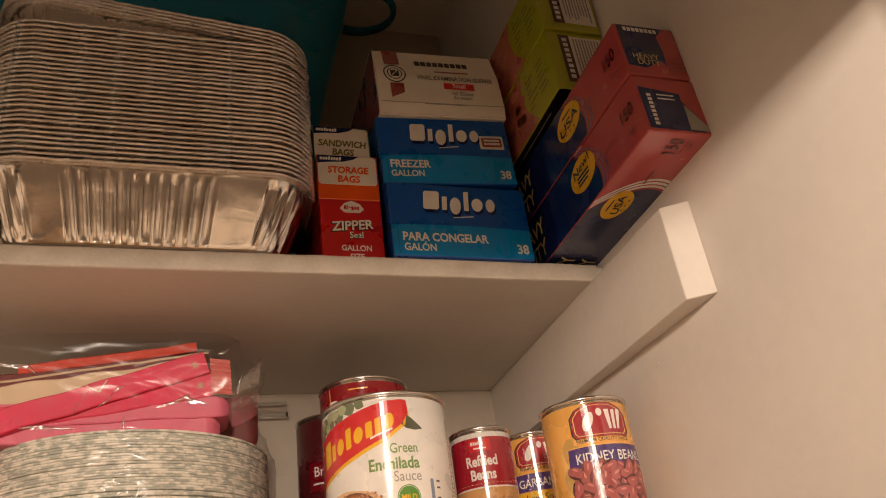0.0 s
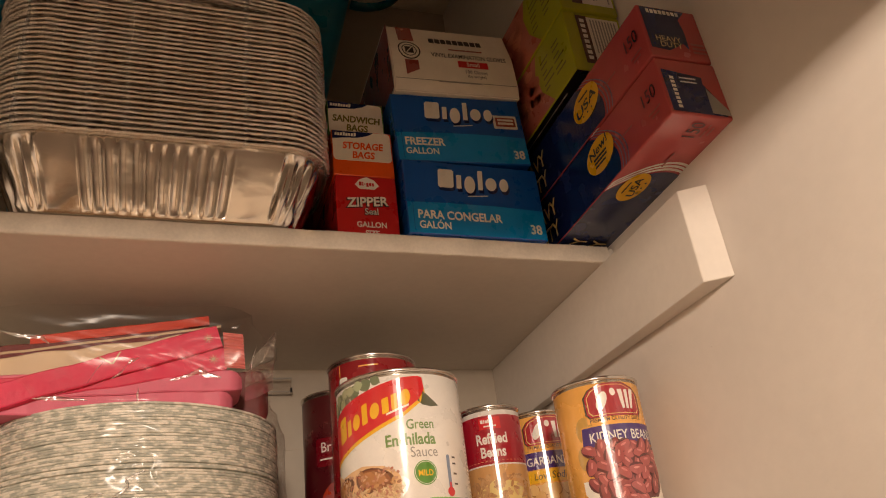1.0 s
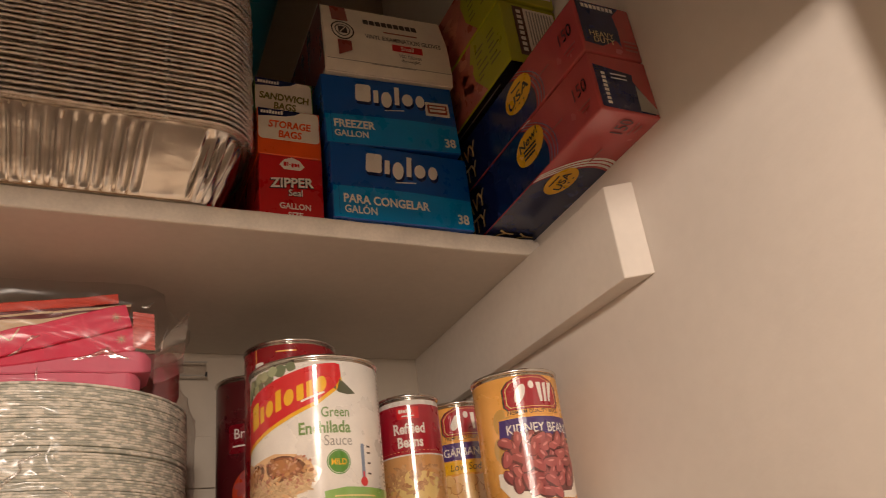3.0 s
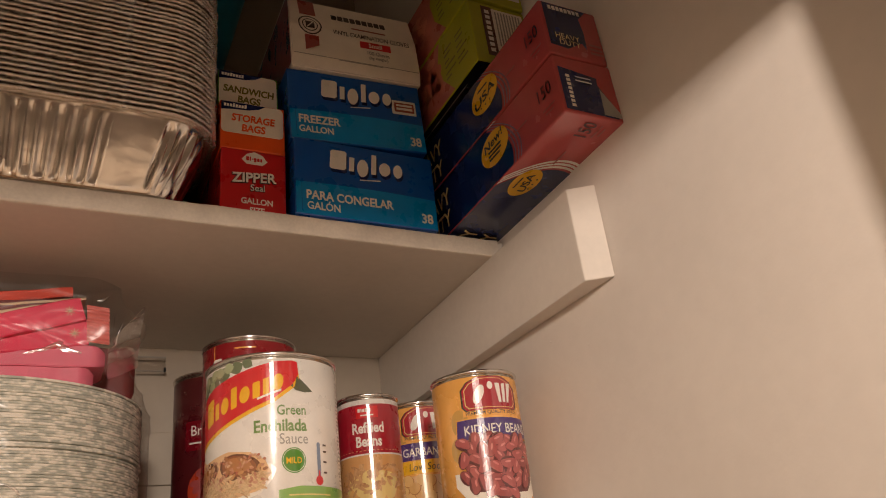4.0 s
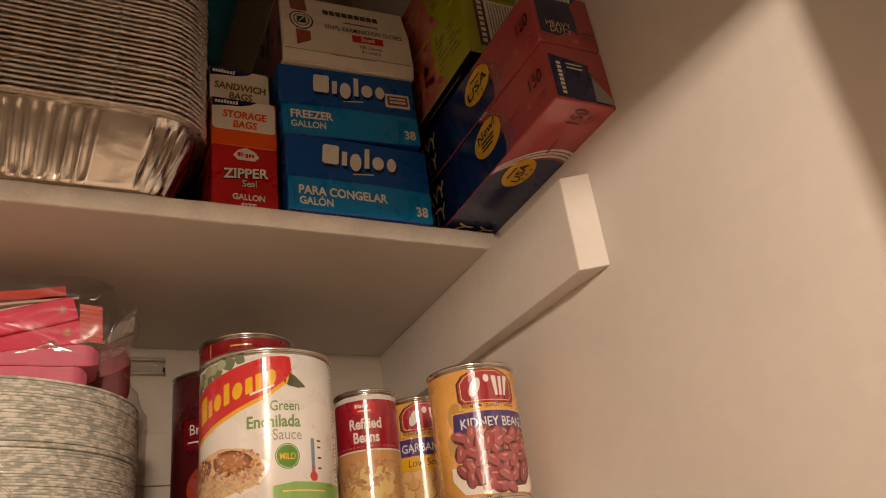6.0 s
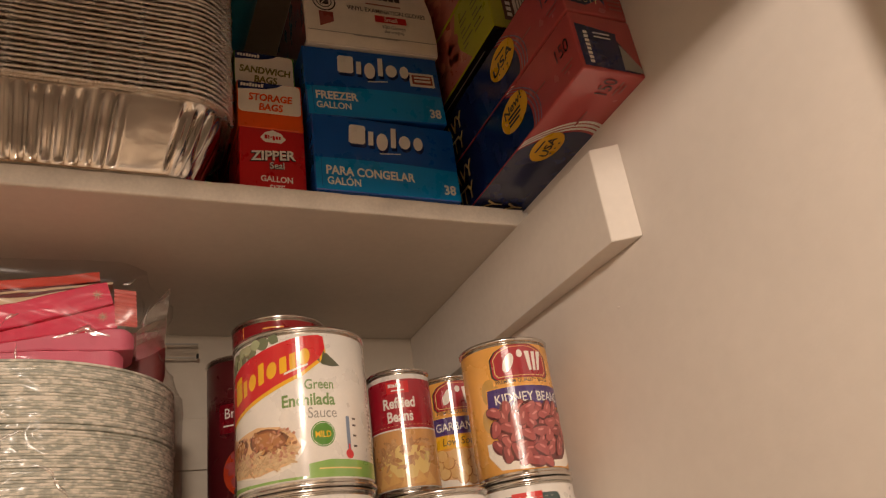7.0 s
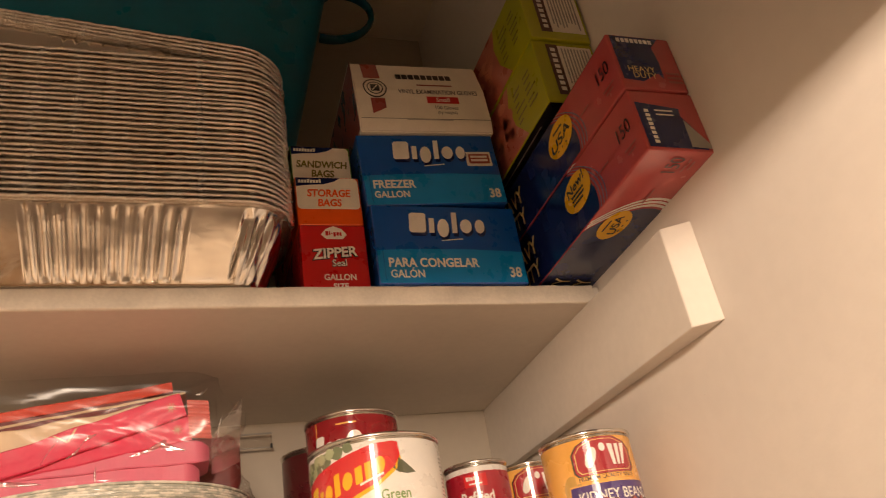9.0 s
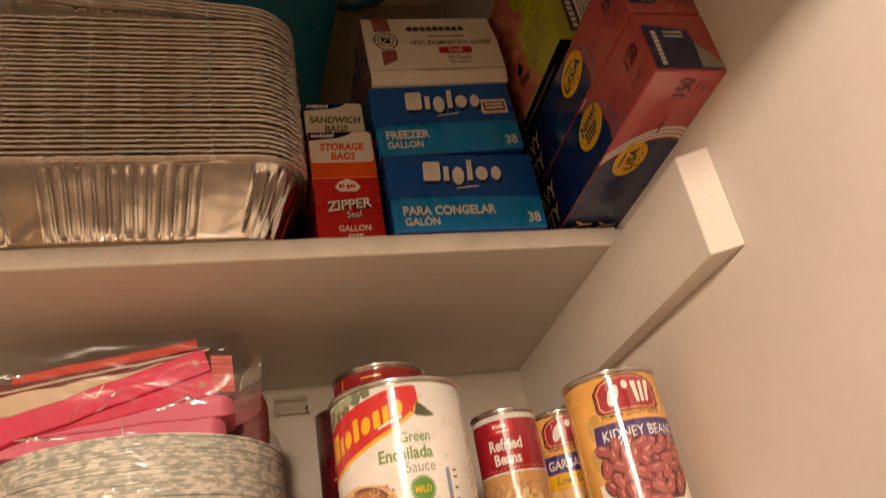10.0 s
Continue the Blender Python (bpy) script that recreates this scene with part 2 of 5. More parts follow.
def rect(u0, u1, v0, v1, r=0.0, skew=0.0):
    if not r:
        pts = [(u0, v0), (u1, v0), (u1, v1), (u0, v1)]
    else:
        pts = []
        for cu, cv, a0 in ((u1 - r, v0 + r, -90), (u1 - r, v1 - r, 0), (u0 + r, v1 - r, 90), (u0 + r, v0 + r, 180)):
            pts += [(cu + r * math.cos(radians(a0 + k * 30)), cv + r * math.sin(radians(a0 + k * 30))) for k in range(4)]
    return poly([(u, v + skew * (u - u0)) for u, v in pts])


def oval(cu, cv, a, b, n=28, turn=0.0):
    c, s = math.cos(turn), math.sin(turn)
    pts = [(a * math.cos(2 * math.pi * i / n), b * math.sin(2 * math.pi * i / n)) for i in range(n)]
    return poly([(cu + c * x - s * y, cv + s * x + c * y) for x, y in pts])


def ring(cu, cv, a, b, w, a0=0.0, a1=360.0, n=36):
    bm = bmesh.new()
    vs = []
    for i in range(n + 1):
        t = radians(a0 + (a1 - a0) * i / n)
        vs.append([bm.verts.new((cu + (a + k) * math.cos(t), cv + (b + k) * math.sin(t), 0)) for k in (0, w)])
    for p, q in zip(vs, vs[1:]):
        bm.faces.new((p[0], p[1], q[1], q[0]))
    return bm


def many(shapes):
    bm = bmesh.new()
    for s in shapes:
        me = bpy.data.meshes.new("tmp")
        s.to_mesh(me)
        s.free()
        bm.from_mesh(me)
        bpy.data.meshes.remove(me)
    return bm


def words(text, u, v, size, squeeze=1.0, align="LEFT", bold=0.0, skew=0.0, shear=0.0):
    cu = bpy.data.curves.new("words", "FONT")
    cu.body, cu.size, cu.align_x, cu.shear = text, 1.0, align, shear
    cu.offset, cu.resolution_u = bold, 3
    ob = new("words", cu)
    bpy.context.view_layer.update()
    me = bpy.data.meshes.new_from_object(ob.evaluated_get(bpy.context.evaluated_depsgraph_get()))
    bm = bmesh.new()
    bm.from_mesh(me)
    bpy.data.objects.remove(ob)
    bpy.data.curves.remove(cu)
    bpy.data.meshes.remove(me)
    for p in bm.verts:
        x, y = p.co.x * size * squeeze, p.co.y * size
        p.co = (u + x, v + y + skew * x, 0)
    return bm


def marks(u, v, h, blocks, slant=0.15, skew=0.0):
    """A brand mark as a row of plain slabs: each block is (width, foot, head) in heights h."""
    shapes = []
    x = u
    for w, lo, hi, *round_ in blocks:
        pts = [(x, lo * h), (x + w * h, lo * h), (x + w * h, hi * h), (x, hi * h)]
        if round_:
            cx, cz = x + w * h / 2, (lo + hi) / 2 * h
            pts = [(cx + w * h / 2 * math.cos(math.pi * i / 10), cz + (hi - lo) / 2 * h * math.sin(math.pi * i / 10)) for i in range(20)]
        elif w > 0.3:
            c = 0.12 * w * h
            pts = [(x + c, lo * h), (x + w * h - c, lo * h), (x + w * h, lo * h + c), (x + w * h, hi * h - c), (x + w * h - c, hi * h), (x + c, hi * h), (x, hi * h - c), (x, lo * h + c)]
        shapes.append(poly([(a + slant * b, v + b + skew * (a - u)) for a, b in pts]))
        x += (w + 0.14) * h
    return many(shapes)


def mark_slabs(t, to, material, curved, *a, **k):
    for j in range(len(a[3])):
        alone = marks(*a, **k)
        drop = [f for n, f in enumerate(alone.faces) if n != j]
        bmesh.ops.delete(alone, geom=drop, context="FACES")
        printed("brand_slab", alone, to, material, t, curved)


def bars(u0, u1, v0, rows, pitch, thick, ragged=0.25):
    """Print too small to read, as plain bars."""
    return many([rect(u0, u1 - random.random() * ragged * (u1 - u0), v0 - i * pitch, v0 - i * pitch + thick) for i in range(rows)])


def on_front(eps):
    return lambda u, v: (u, -eps, v)


def on_left(eps, d):
    return lambda u, v: (-eps, d - u, v)


def on_bottom(eps, d, w):
    return lambda u, v: (w - v, d - u, -eps)


def on_can(eps, r):
    return lambda u, v: ((r + eps) * math.sin(u / r), -(r + eps) * math.cos(u / r), v)


def printed(name, bm, to, material, parent, curved=False, label=""):
    """Lays a flat print shape on a face or round a can."""
    if curved:
        us = [p.co.x for p in bm.verts]
        u = math.floor(min(us) / 0.003) * 0.003
        while u < max(us):
            bmesh.ops.bisect_plane(bm, geom=list(bm.verts) + list(bm.edges) + list(bm.faces), plane_co=(u, 0, 0), plane_no=(1, 0, 0))
            u += 0.003
    for p in bm.verts:
        p.co = to(p.co.x, p.co.y)
    for child in parent.children:
        if child.name.split(".")[0] in ("carton", "label_sleeve", "packet"):
            parent = child
            break
    return part(name, bm, material, parent, label, fix=False)


EPS = 0.00025

# ---- structure: the closet and the room before it ----
XR, YB, ZS = 0.412, 0.926, 1.832          # right wall, back wall, top of the upper shelf
XL, YF, YJ = -0.78, 0.06, 0.168           # left wall, front wall's two faces
ZH, XJ = 1.827, 0.360                     # head and right jamb of the door opening
ZF, ZC = -0.20, 2.45
structure("wall_right", box(XR, XR + 0.1, YJ + 0.001, YB + 0.1, ZF, ZC), WALL, "cream painted closet side wall with faint texture", "wall")
structure("wall_back", box(XL - 0.1, XR - 0.001, YB, YB + 0.1, ZF, ZC), BACK, "tan painted closet back wall, darkened to stand in for shade", "wall")
structure("wall_left", box(XL - 0.1, XL, YJ + 0.001, YB - 0.001, ZF, ZC), WALL, "cream painted closet side wall", "wall")
structure("wall_front_right", box(XJ, 1.5, YF, YJ, ZF, ZC, 0.003), WALL, "cream painted jamb beside the closet opening", "wall")
structure("wall_front_left", box(-1.5, XL + 0.03, YF, YJ, ZF, ZC, 0.003), WALL, "cream painted wall beside the closet opening", "wall")
structure("wall_header", box(XL + 0.031, XJ - 0.001, YF, YJ, ZH, ZC), WALL, "cream painted header over the closet opening", "wall")
structure("ceiling", box(-1.7, 1.7, -2.2, YB + 0.1, ZC + 0.001, ZC + 0.1), ROOM, "plain cream ceiling", "ceiling")
structure("floor", box(-1.7, 1.7, -2.2, YB + 0.1, ZF - 0.1, ZF - 0.001), FLOOR, "brown wooden floor", "floor")
structure("wall_room_left", box(-1.6, -1.5, -2.0, YF, ZF, ZC), ROOM, "plain cream room wall", "wall")
structure("wall_room_right", box(1.5, 1.6, -2.0, YF, ZF, ZC), ROOM, "plain cream room wall", "wall")
structure("wall_room_back", box(-1.6, 1.6, -2.1, -2.001, ZF, ZC), ROOM, "plain cream room wall", "wall")
# unseen dark panel, added so the foil pans reflect some contrast
structure("door_room", box(-1.05, -0.25, -2.0005, -1.96, ZF, 1.83, 0.004), FLOOR, "unseen dark brown panel added for the foil to reflect", "door")
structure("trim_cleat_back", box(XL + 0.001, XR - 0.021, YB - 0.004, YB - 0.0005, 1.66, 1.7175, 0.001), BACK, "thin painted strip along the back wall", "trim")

cleat_bm = box(0.3915, XR - 0.0004, 0.460, YB - 0.001, 1.7280, ZS - 0.0188)
for v in cleat_bm.verts:
    if v.co.y < 0.5:
        v.co.y = 0.4685 if v.co.x < 0.40 else 0.4545
    elif v.co.x < 0.40:
        v.co.x = 0.4015
bmesh.ops.bevel(cleat_bm, geom=list(cleat_bm.edges), offset=0.001, segments=2, affect="EDGES", profile=0.5)
cleat = structure("trim_cleat", cleat_bm, SHELF, "cream painted wooden cleat carrying the shelf", "trim")


RISE = 0.012


def shelf(name, z, label, rise=0.0):
    bm = bmesh.new()
    n = 90
    rows = []
    x0, x1 = XL + 0.001, 0.4030
    for i in range(n + 1):
        x = x0 + (x1 - x0) * i / n
        up = rise * (0.40 - x)
        prof = [(0.606, z - 0.019), (0.606, z), (YB - 0.001, z), (YB - 0.001, z - 0.019)]
        rows.append([bm.verts.new((x, y, h + up)) for y, h in prof])
    for a, b in zip(rows, rows[1:]):
        for k in range(len(a)):
            bm.faces.new((a[k], a[(k + 1) % len(a)], b[(k + 1) % len(a)], b[k]))
    bm.faces.new(rows[0])
    bm.faces.new(rows[-1])
    t = thing(name, Matrix(), label, "shelf", kind="")
    part("board", bm, SHELF, t)
    bm = bmesh.new()
    rows = []
    for i in range(181):
        x = x0 + (x1 - x0) * i / 180
        w = 0.0006 * noise.noise((x * 14, z, 0)) + 0.0004 * noise.noise((x * 60, z, 3))
        top = z - 0.0006 + 0.0006 * noise.noise((x * 35, z, 8)) - max(0.0, 0.0016 * noise.noise((x * 120, z, 5)) - 0.0006)
        prof = [(0.6058, z - 0.0192), (0.6038 + w, z - 0.0188), (0.6030 + w, z - 0.0178), (0.6028 + w, top - 0.0016), (0.6036 + w, top - 0.0004), (0.6058, top)]
        rows.append([bm.verts.new((x, y, h + rise * (0.40 - x))) for y, h in prof])
    for a, b in zip(rows, rows[1:]):
        for k in range(len(a)):
            bm.faces.new((a[k], a[(k + 1) % len(a)], b[(k + 1) % len(a)], b[k]))
    bm.faces.new(rows[0])
    bm.faces.new(rows[-1])
    part("front_edge", bm, EDGE, t, "painted front edge with chipped paint")
    return t


shelf("upper_shelf", ZS, "cream painted wooden closet shelf with worn front edge", RISE)
# dab of old filler between the shelf's end and the wall
filler = box(0.4040, XR - 0.0004, 0.6046, 0.640, ZS - 0.0190, ZS - 0.0012, 0.0026, 3)
for v in filler.verts:
    v.co.z += 0.0016 * noise.noise((v.co.x * 300, v.co.y * 90, v.co.z * 200))
structure("trim_filler", filler, SHELF, "cream dab of old filler at the shelf end", "trim")
shelf("lower_shelf", 1.452, "cream painted wooden closet shelf holding cans and plates")


# ---- foil pans ----
def pan_meshes(seed):
    """Half widths and corner radius run from the foot to the rim; ribs on the straight walls, pleats on the corners."""

    def outline(hw, hd, r, n_side=76, n_end=34, n_cor=22):
        pts = []
        for (cx, cy, a0), (sx, sy, n) in zip(
            ((hw - r, -hd + r, -90), (hw - r, hd - r, 0), (-hw + r, hd - r, 90), (-hw + r, -hd + r, 180)),
            ((0, 1, n_end), (-1, 0, n_side), (0, -1, n_end), (1, 0, n_side)),
        ):
            for k in range(n_cor):
                a = radians(a0 + 90 * k / n_cor)
                pts.append((cx + r * math.cos(a), cy + r * math.sin(a), math.cos(a), math.sin(a), "c", k / n_cor))
            a = radians(a0 + 90)
            length = 2 * ((hd if sx == 0 else hw) - r)
            for k in range(n):
                pts.append((cx + r * math.cos(a) + sx * length * k / n, cy + r * math.sin(a) + sy * length * k / n, math.cos(a), math.sin(a), "e" if sx == 0 else "s", k / n))
        return pts

    bm = bmesh.new()
    H = 0.0655
    loops = []
    levels = [0.0, 0.015, 0.04, 0.07, 0.10, 0.14, 0.25, 0.4, 0.55, 0.7, 0.82, 0.9, 0.94, 0.97, 1.0]
    for q in levels:
        foot = 0.0026 * max(0.0, 1 - q / 0.04) ** 2
        hw, hd, r = 0.1115 + 0.0255 * q - foot, 0.0415 + 0.0215 * q - foot, 0.026 + 0.012 * q - foot
        ring_ = []
        for i, (x, y, nx, ny, kind, s) in enumerate(outline(hw, hd, r, 180, 60, 30)):
            env = max(0.0, min(1.0, (q - 0.06) / 0.06)) * max(0.0, min(1.0, (0.95 - q) / 0.08))
            off = 0.0
            if kind == "s" and 0.14 < s < 0.80:
                off = 0.0024 * env * (0.7 - abs(math.sin(math.pi * (s - 0.14) / 0.66 * 12)) ** 0.8)
            elif kind == "e" and 0.15 < s < 0.85:
                off = 0.0030 * env * (0.7 - abs(math.sin(math.pi * (s - 0.15) / 0.7 * 6)) ** 0.8)
            elif kind == "c":
                off = 0.0052 * env * (noise.noise((i * 0.40, 1.6 * q, 2)) + 0.5 * noise.noise((i * 0.95, 4.0 * q, 7)))
            off += 0.0012 * env * noise.noise((x * 45, y * 45, q * 3))
            ring_.append(bm.verts.new((x + nx * off, y + ny * off, q * H + (0.0012 * noise.noise((x * 50, y * 50, 9)) if 0.9 < q < 0.98 else 0))))
        loops.append(ring_)
    n = len(loops[0])
    for a, b in zip(loops, loops[1:]):
        for i in range(n):
            bm.faces.new((a[i], a[(i + 1) % n], b[(i + 1) % n], b[i]))
    bm.faces.new(loops[0])
    body = mesh_of("body", bm, True)
    bm = bmesh.new()
    loops = []
    prof = [(0.0, 0.0), (0.004, 0.0004), (0.0066, 0.0010), (0.0082, 0.0008), (0.0089, -0.0003), (0.0082, -0.0014), (0.0062, -0.0018), (0.0052, -0.0008)]
    base = outline(0.137, 0.063, 0.038)
    n = len(base)
    for k, (o, z) in enumerate(prof):
        ring_ = []
        for i, (x, y, nx, ny, kind, s) in enumerate(base):
            j = 0.0007 * noise.noise((x * 420, y * 420, 1 + seed)) + 0.0005 * noise.noise((x * 120, y * 120, 5 + seed))
            ring_.append(bm.verts.new((x + nx * (o + j * (k > 1)), y + ny * (o + j * (k > 1)), H + z + (0.0003 * noise.noise((x * 40, y * 40, 4 + seed)) + 0.0004 * noise.noise((i * 0.7, 1, 4 + seed)))) ))
        loops.append(ring_)
    for a, b in zip(loops, loops[1:]):
        for i in range(n):
            bm.faces.new((a[i], a[(i + 1) % n], b[(i + 1) % n], b[i]))
    rim = mesh_of("rim", bm, True)
    body.materials.append(FOIL)
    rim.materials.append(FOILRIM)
    return body, rim


pan_body, pan_rim = pan_meshes(0)
pan_rims = [pan_rim] + [pan_meshes(7.3 * k)[1] for k in (1, 2, 3)]
PAN_X, PAN_Y, PAN_Z = -0.0180, 0.6470, ZS + RISE * 0.411 + 0.0006
LEAN = math.degrees(math.atan(RISE))
first = thing("foil_pan", pose(PAN_X, PAN_Y, PAN_Z, 0, LEAN, 0), "shiny ribbed aluminium foil loaf pan in a tall stack", "foil pan", "stacked foil pans")
for name, me in (("body", pan_body), ("rim", pan_rim)):
    o = new(name, me)
    o.parent = first
for i in range(1, 33):
    dx, dy = random.uniform(-0.0010, 0.0010), random.uniform(-0.0008, 0.0008)
    m = pose(PAN_X + dx, PAN_Y + dy, PAN_Z + 0.00535 * i, 0, LEAN + random.uniform(-0.04, 0.04), random.uniform(-0.3, 0.3))
    if i >= 29:
        m = pose(PAN_X - 0.008 + 0.001 * (i - 28), PAN_Y + 0.002, PAN_Z + 0.00535 * 29 + 0.0042 * (i - 29) + 0.0145, -1.0, 6.6 - 0.5 * (i - 29), 0.8)
    c = copy_thing(first, m)
    for child in c.children:
        if child.name.startswith("rim"):
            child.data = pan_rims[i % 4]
    if i >= 29:
        tagged(c, "shiny aluminium foil loaf pan lying tilted on the stack")


# ---- teal tub behind the pans ----
def teal_tub():
    t = thing("plastic_tub", pose(-0.025, 0.815, ZS + RISE * 0.425 + 0.0015, 0, LEAN, 0), "deep teal oval plastic tub with a loop handle", "tub")
    bm = bmesh.new()
    n = 72
    rings = []
    top = 0.60
    prof = [(0.0, 0.90), (0.0, 1.0), (0.02, 1.02)] + [(top * k / 10, 1.02) for k in range(1, 11)]
    for k, (z, f) in enumerate(prof):
        a, b = (0.126 + 0.21 * z) * f, (0.072 + 0.02 * z) * f
        rings.append([bm.verts.new((a * math.cos(2 * math.pi * i / n), b * math.sin(2 * math.pi * i / n), z)) for i in range(n)])
    for z, d in ((top + 0.004, 0.006), (top, 0.010), (top - 0.01, 0.010), (top - 0.012, 0.0)):
        a, b = (0.126 + 0.21 * top) * 1.02 + d, (0.072 + 0.02 * top) * 1.02 + d * 0.2
        rings.append([bm.verts.new((a * math.cos(2 * math.pi * i / n), b * math.sin(2 * math.pi * i / n), z)) for i in range(n)])
    for p, q in zip(rings, rings[1:]):
        for i in range(n):
            bm.faces.new((p[i], p[(i + 1) % n], q[(i + 1) % n], q[i]))
    bm.faces.new(rings[0])
    part("body", bm, TEAL, t, smooth=True)
    pts = []
    for k in range(19):
        a = radians(-105 + 210 * k / 18)
        pts.append((0.262 + 0.053 * math.cos(a) + 0.012 * math.sin(a), -0.002, 0.535 + 0.046 * math.sin(a)))
    part("handle", tube(pts, 0.0045, 10, 1.8), TEALDARK, t, smooth=True)
    return t


teal_tub()


# ---- cartons ----
def carton(name, m, w, d, h, material, label, category="box", group="", sag=0.0, bevel=0.0012):
    t = thing(name, m, label, category, group)
    bm = box(0, w, 0, d, 0, h, bevel)
    part("carton", bm, material, t)
    return t


def ziploc(m, w, h, second):
    t = carton("freezer_bag_box", m, w, 0.19, h, BLUE, "blue cardboard box of gallon freezer bags", "bag box", "freezer bag boxes")
    f = on_front(EPS)
    cut = 0.43 * h
    pts = [(0.001, 0.001), (w - 0.001, 0.001), (w - 0.001, cut * 0.94)]
    pts += [(w - 0.001 - (w - 0.002) * k / 12, cut * (0.94 + 0.02 * k / 12 + 0.06 * math.sin(math.pi * k / 12))) for k in range(1, 13)]
    printed("light_band", poly(pts), f, CYAN, t)
    printed("seam", many([rect(0.006, w - 0.004, cut * 0.985, cut * 0.985 + 0.0005, skew=0.006), rect(0.006, 0.0065, 0.004, cut)]), on_front(EPS * 2), BLUE, t)
    s = h * 0.26
    u0, v0 = w * 0.235, h * 0.64
    printed("brand_shadow", marks(u0 + 0.001, v0 - 0.0035, s, [(0.76, 0, 1.0), (0.24, 0, 0.74), (0.54, -0.22, 0.72, 1), (0.24, 0, 1.06), (0.56, 0, 0.72, 1), (0.46, 0, 0.72, 1)], 0.08), on_front(EPS * 2), NAVY, t)
    slabs = [(0.76, 0, 1.0), (0.24, 0, 0.74), (0.54, -0.22, 0.72, 1), (0.24, 0, 1.06), (0.56, 0, 0.72, 1), (0.46, 0, 0.72, 1)]
    mark_slabs(t, on_front(EPS * 3), WHITE, False, u0, v0, s, slabs, 0.08)
    printed("small_print", many([rect(u0 + s * 1.4, u0 + s * 2.4, v0 - s * 0.42, v0 - s * 0.36, skew=0.1)]), on_front(EPS * 3), WHITE, t)
    big = h * 0.155
    if second:
        printed("lettering", words("PARA CONGELAR", w * 0.07, h * 0.205, big, 0.84, bold=0.032), on_front(EPS * 3), WHITE, t)
        printed("lettering", words("GALÓN", w * 0.075, h * 0.075, big * 0.86, 0.84, bold=0.026), on_front(EPS * 3), WHITE, t)
    else:
        printed("lettering", words("FREEZER", w * 0.06, h * 0.235, big, 0.86, bold=0.034), on_front(EPS * 3), WHITE, t)
        printed("lettering", words("GALLON", w * 0.06, h * 0.105, big * 0.8, 0.86, bold=0.028), on_front(EPS * 3), WHITE, t)
        printed("stamp", many([rect(w * 0.765, w * 0.955, h * 0.535, h * 0.745, 0.001)]), on_front(EPS * 2), WHITE, t)
        printed("stamp_print", many([rect(w * 0.785, w * 0.94, h * 0.57, h * 0.71, 0.001)]), on_front(EPS * 3), DUSTY, t)
        printed("stamp_rows", many([rect(w * 0.80, w * 0.925, h * 0.655, h * 0.685), rect(w * 0.80, w * 0.925, h * 0.60, h * 0.635)]), on_front(EPS * 4), WHITE, t)
    printed("count", words("38", w * 0.875, h * 0.08, big * 1.12, 0.88, bold=0.032), on_front(EPS * 3), WHITE, t)
    return t


ziploc(pose(0.1955, 0.601, ZS + 0.0028, 0, LEAN, 0), 0.142, 0.0815, True)
ziploc(pose(0.1945, 0.604, ZS + 0.0845, 0, -1.5, -2.0), 0.140, 0.081, False)


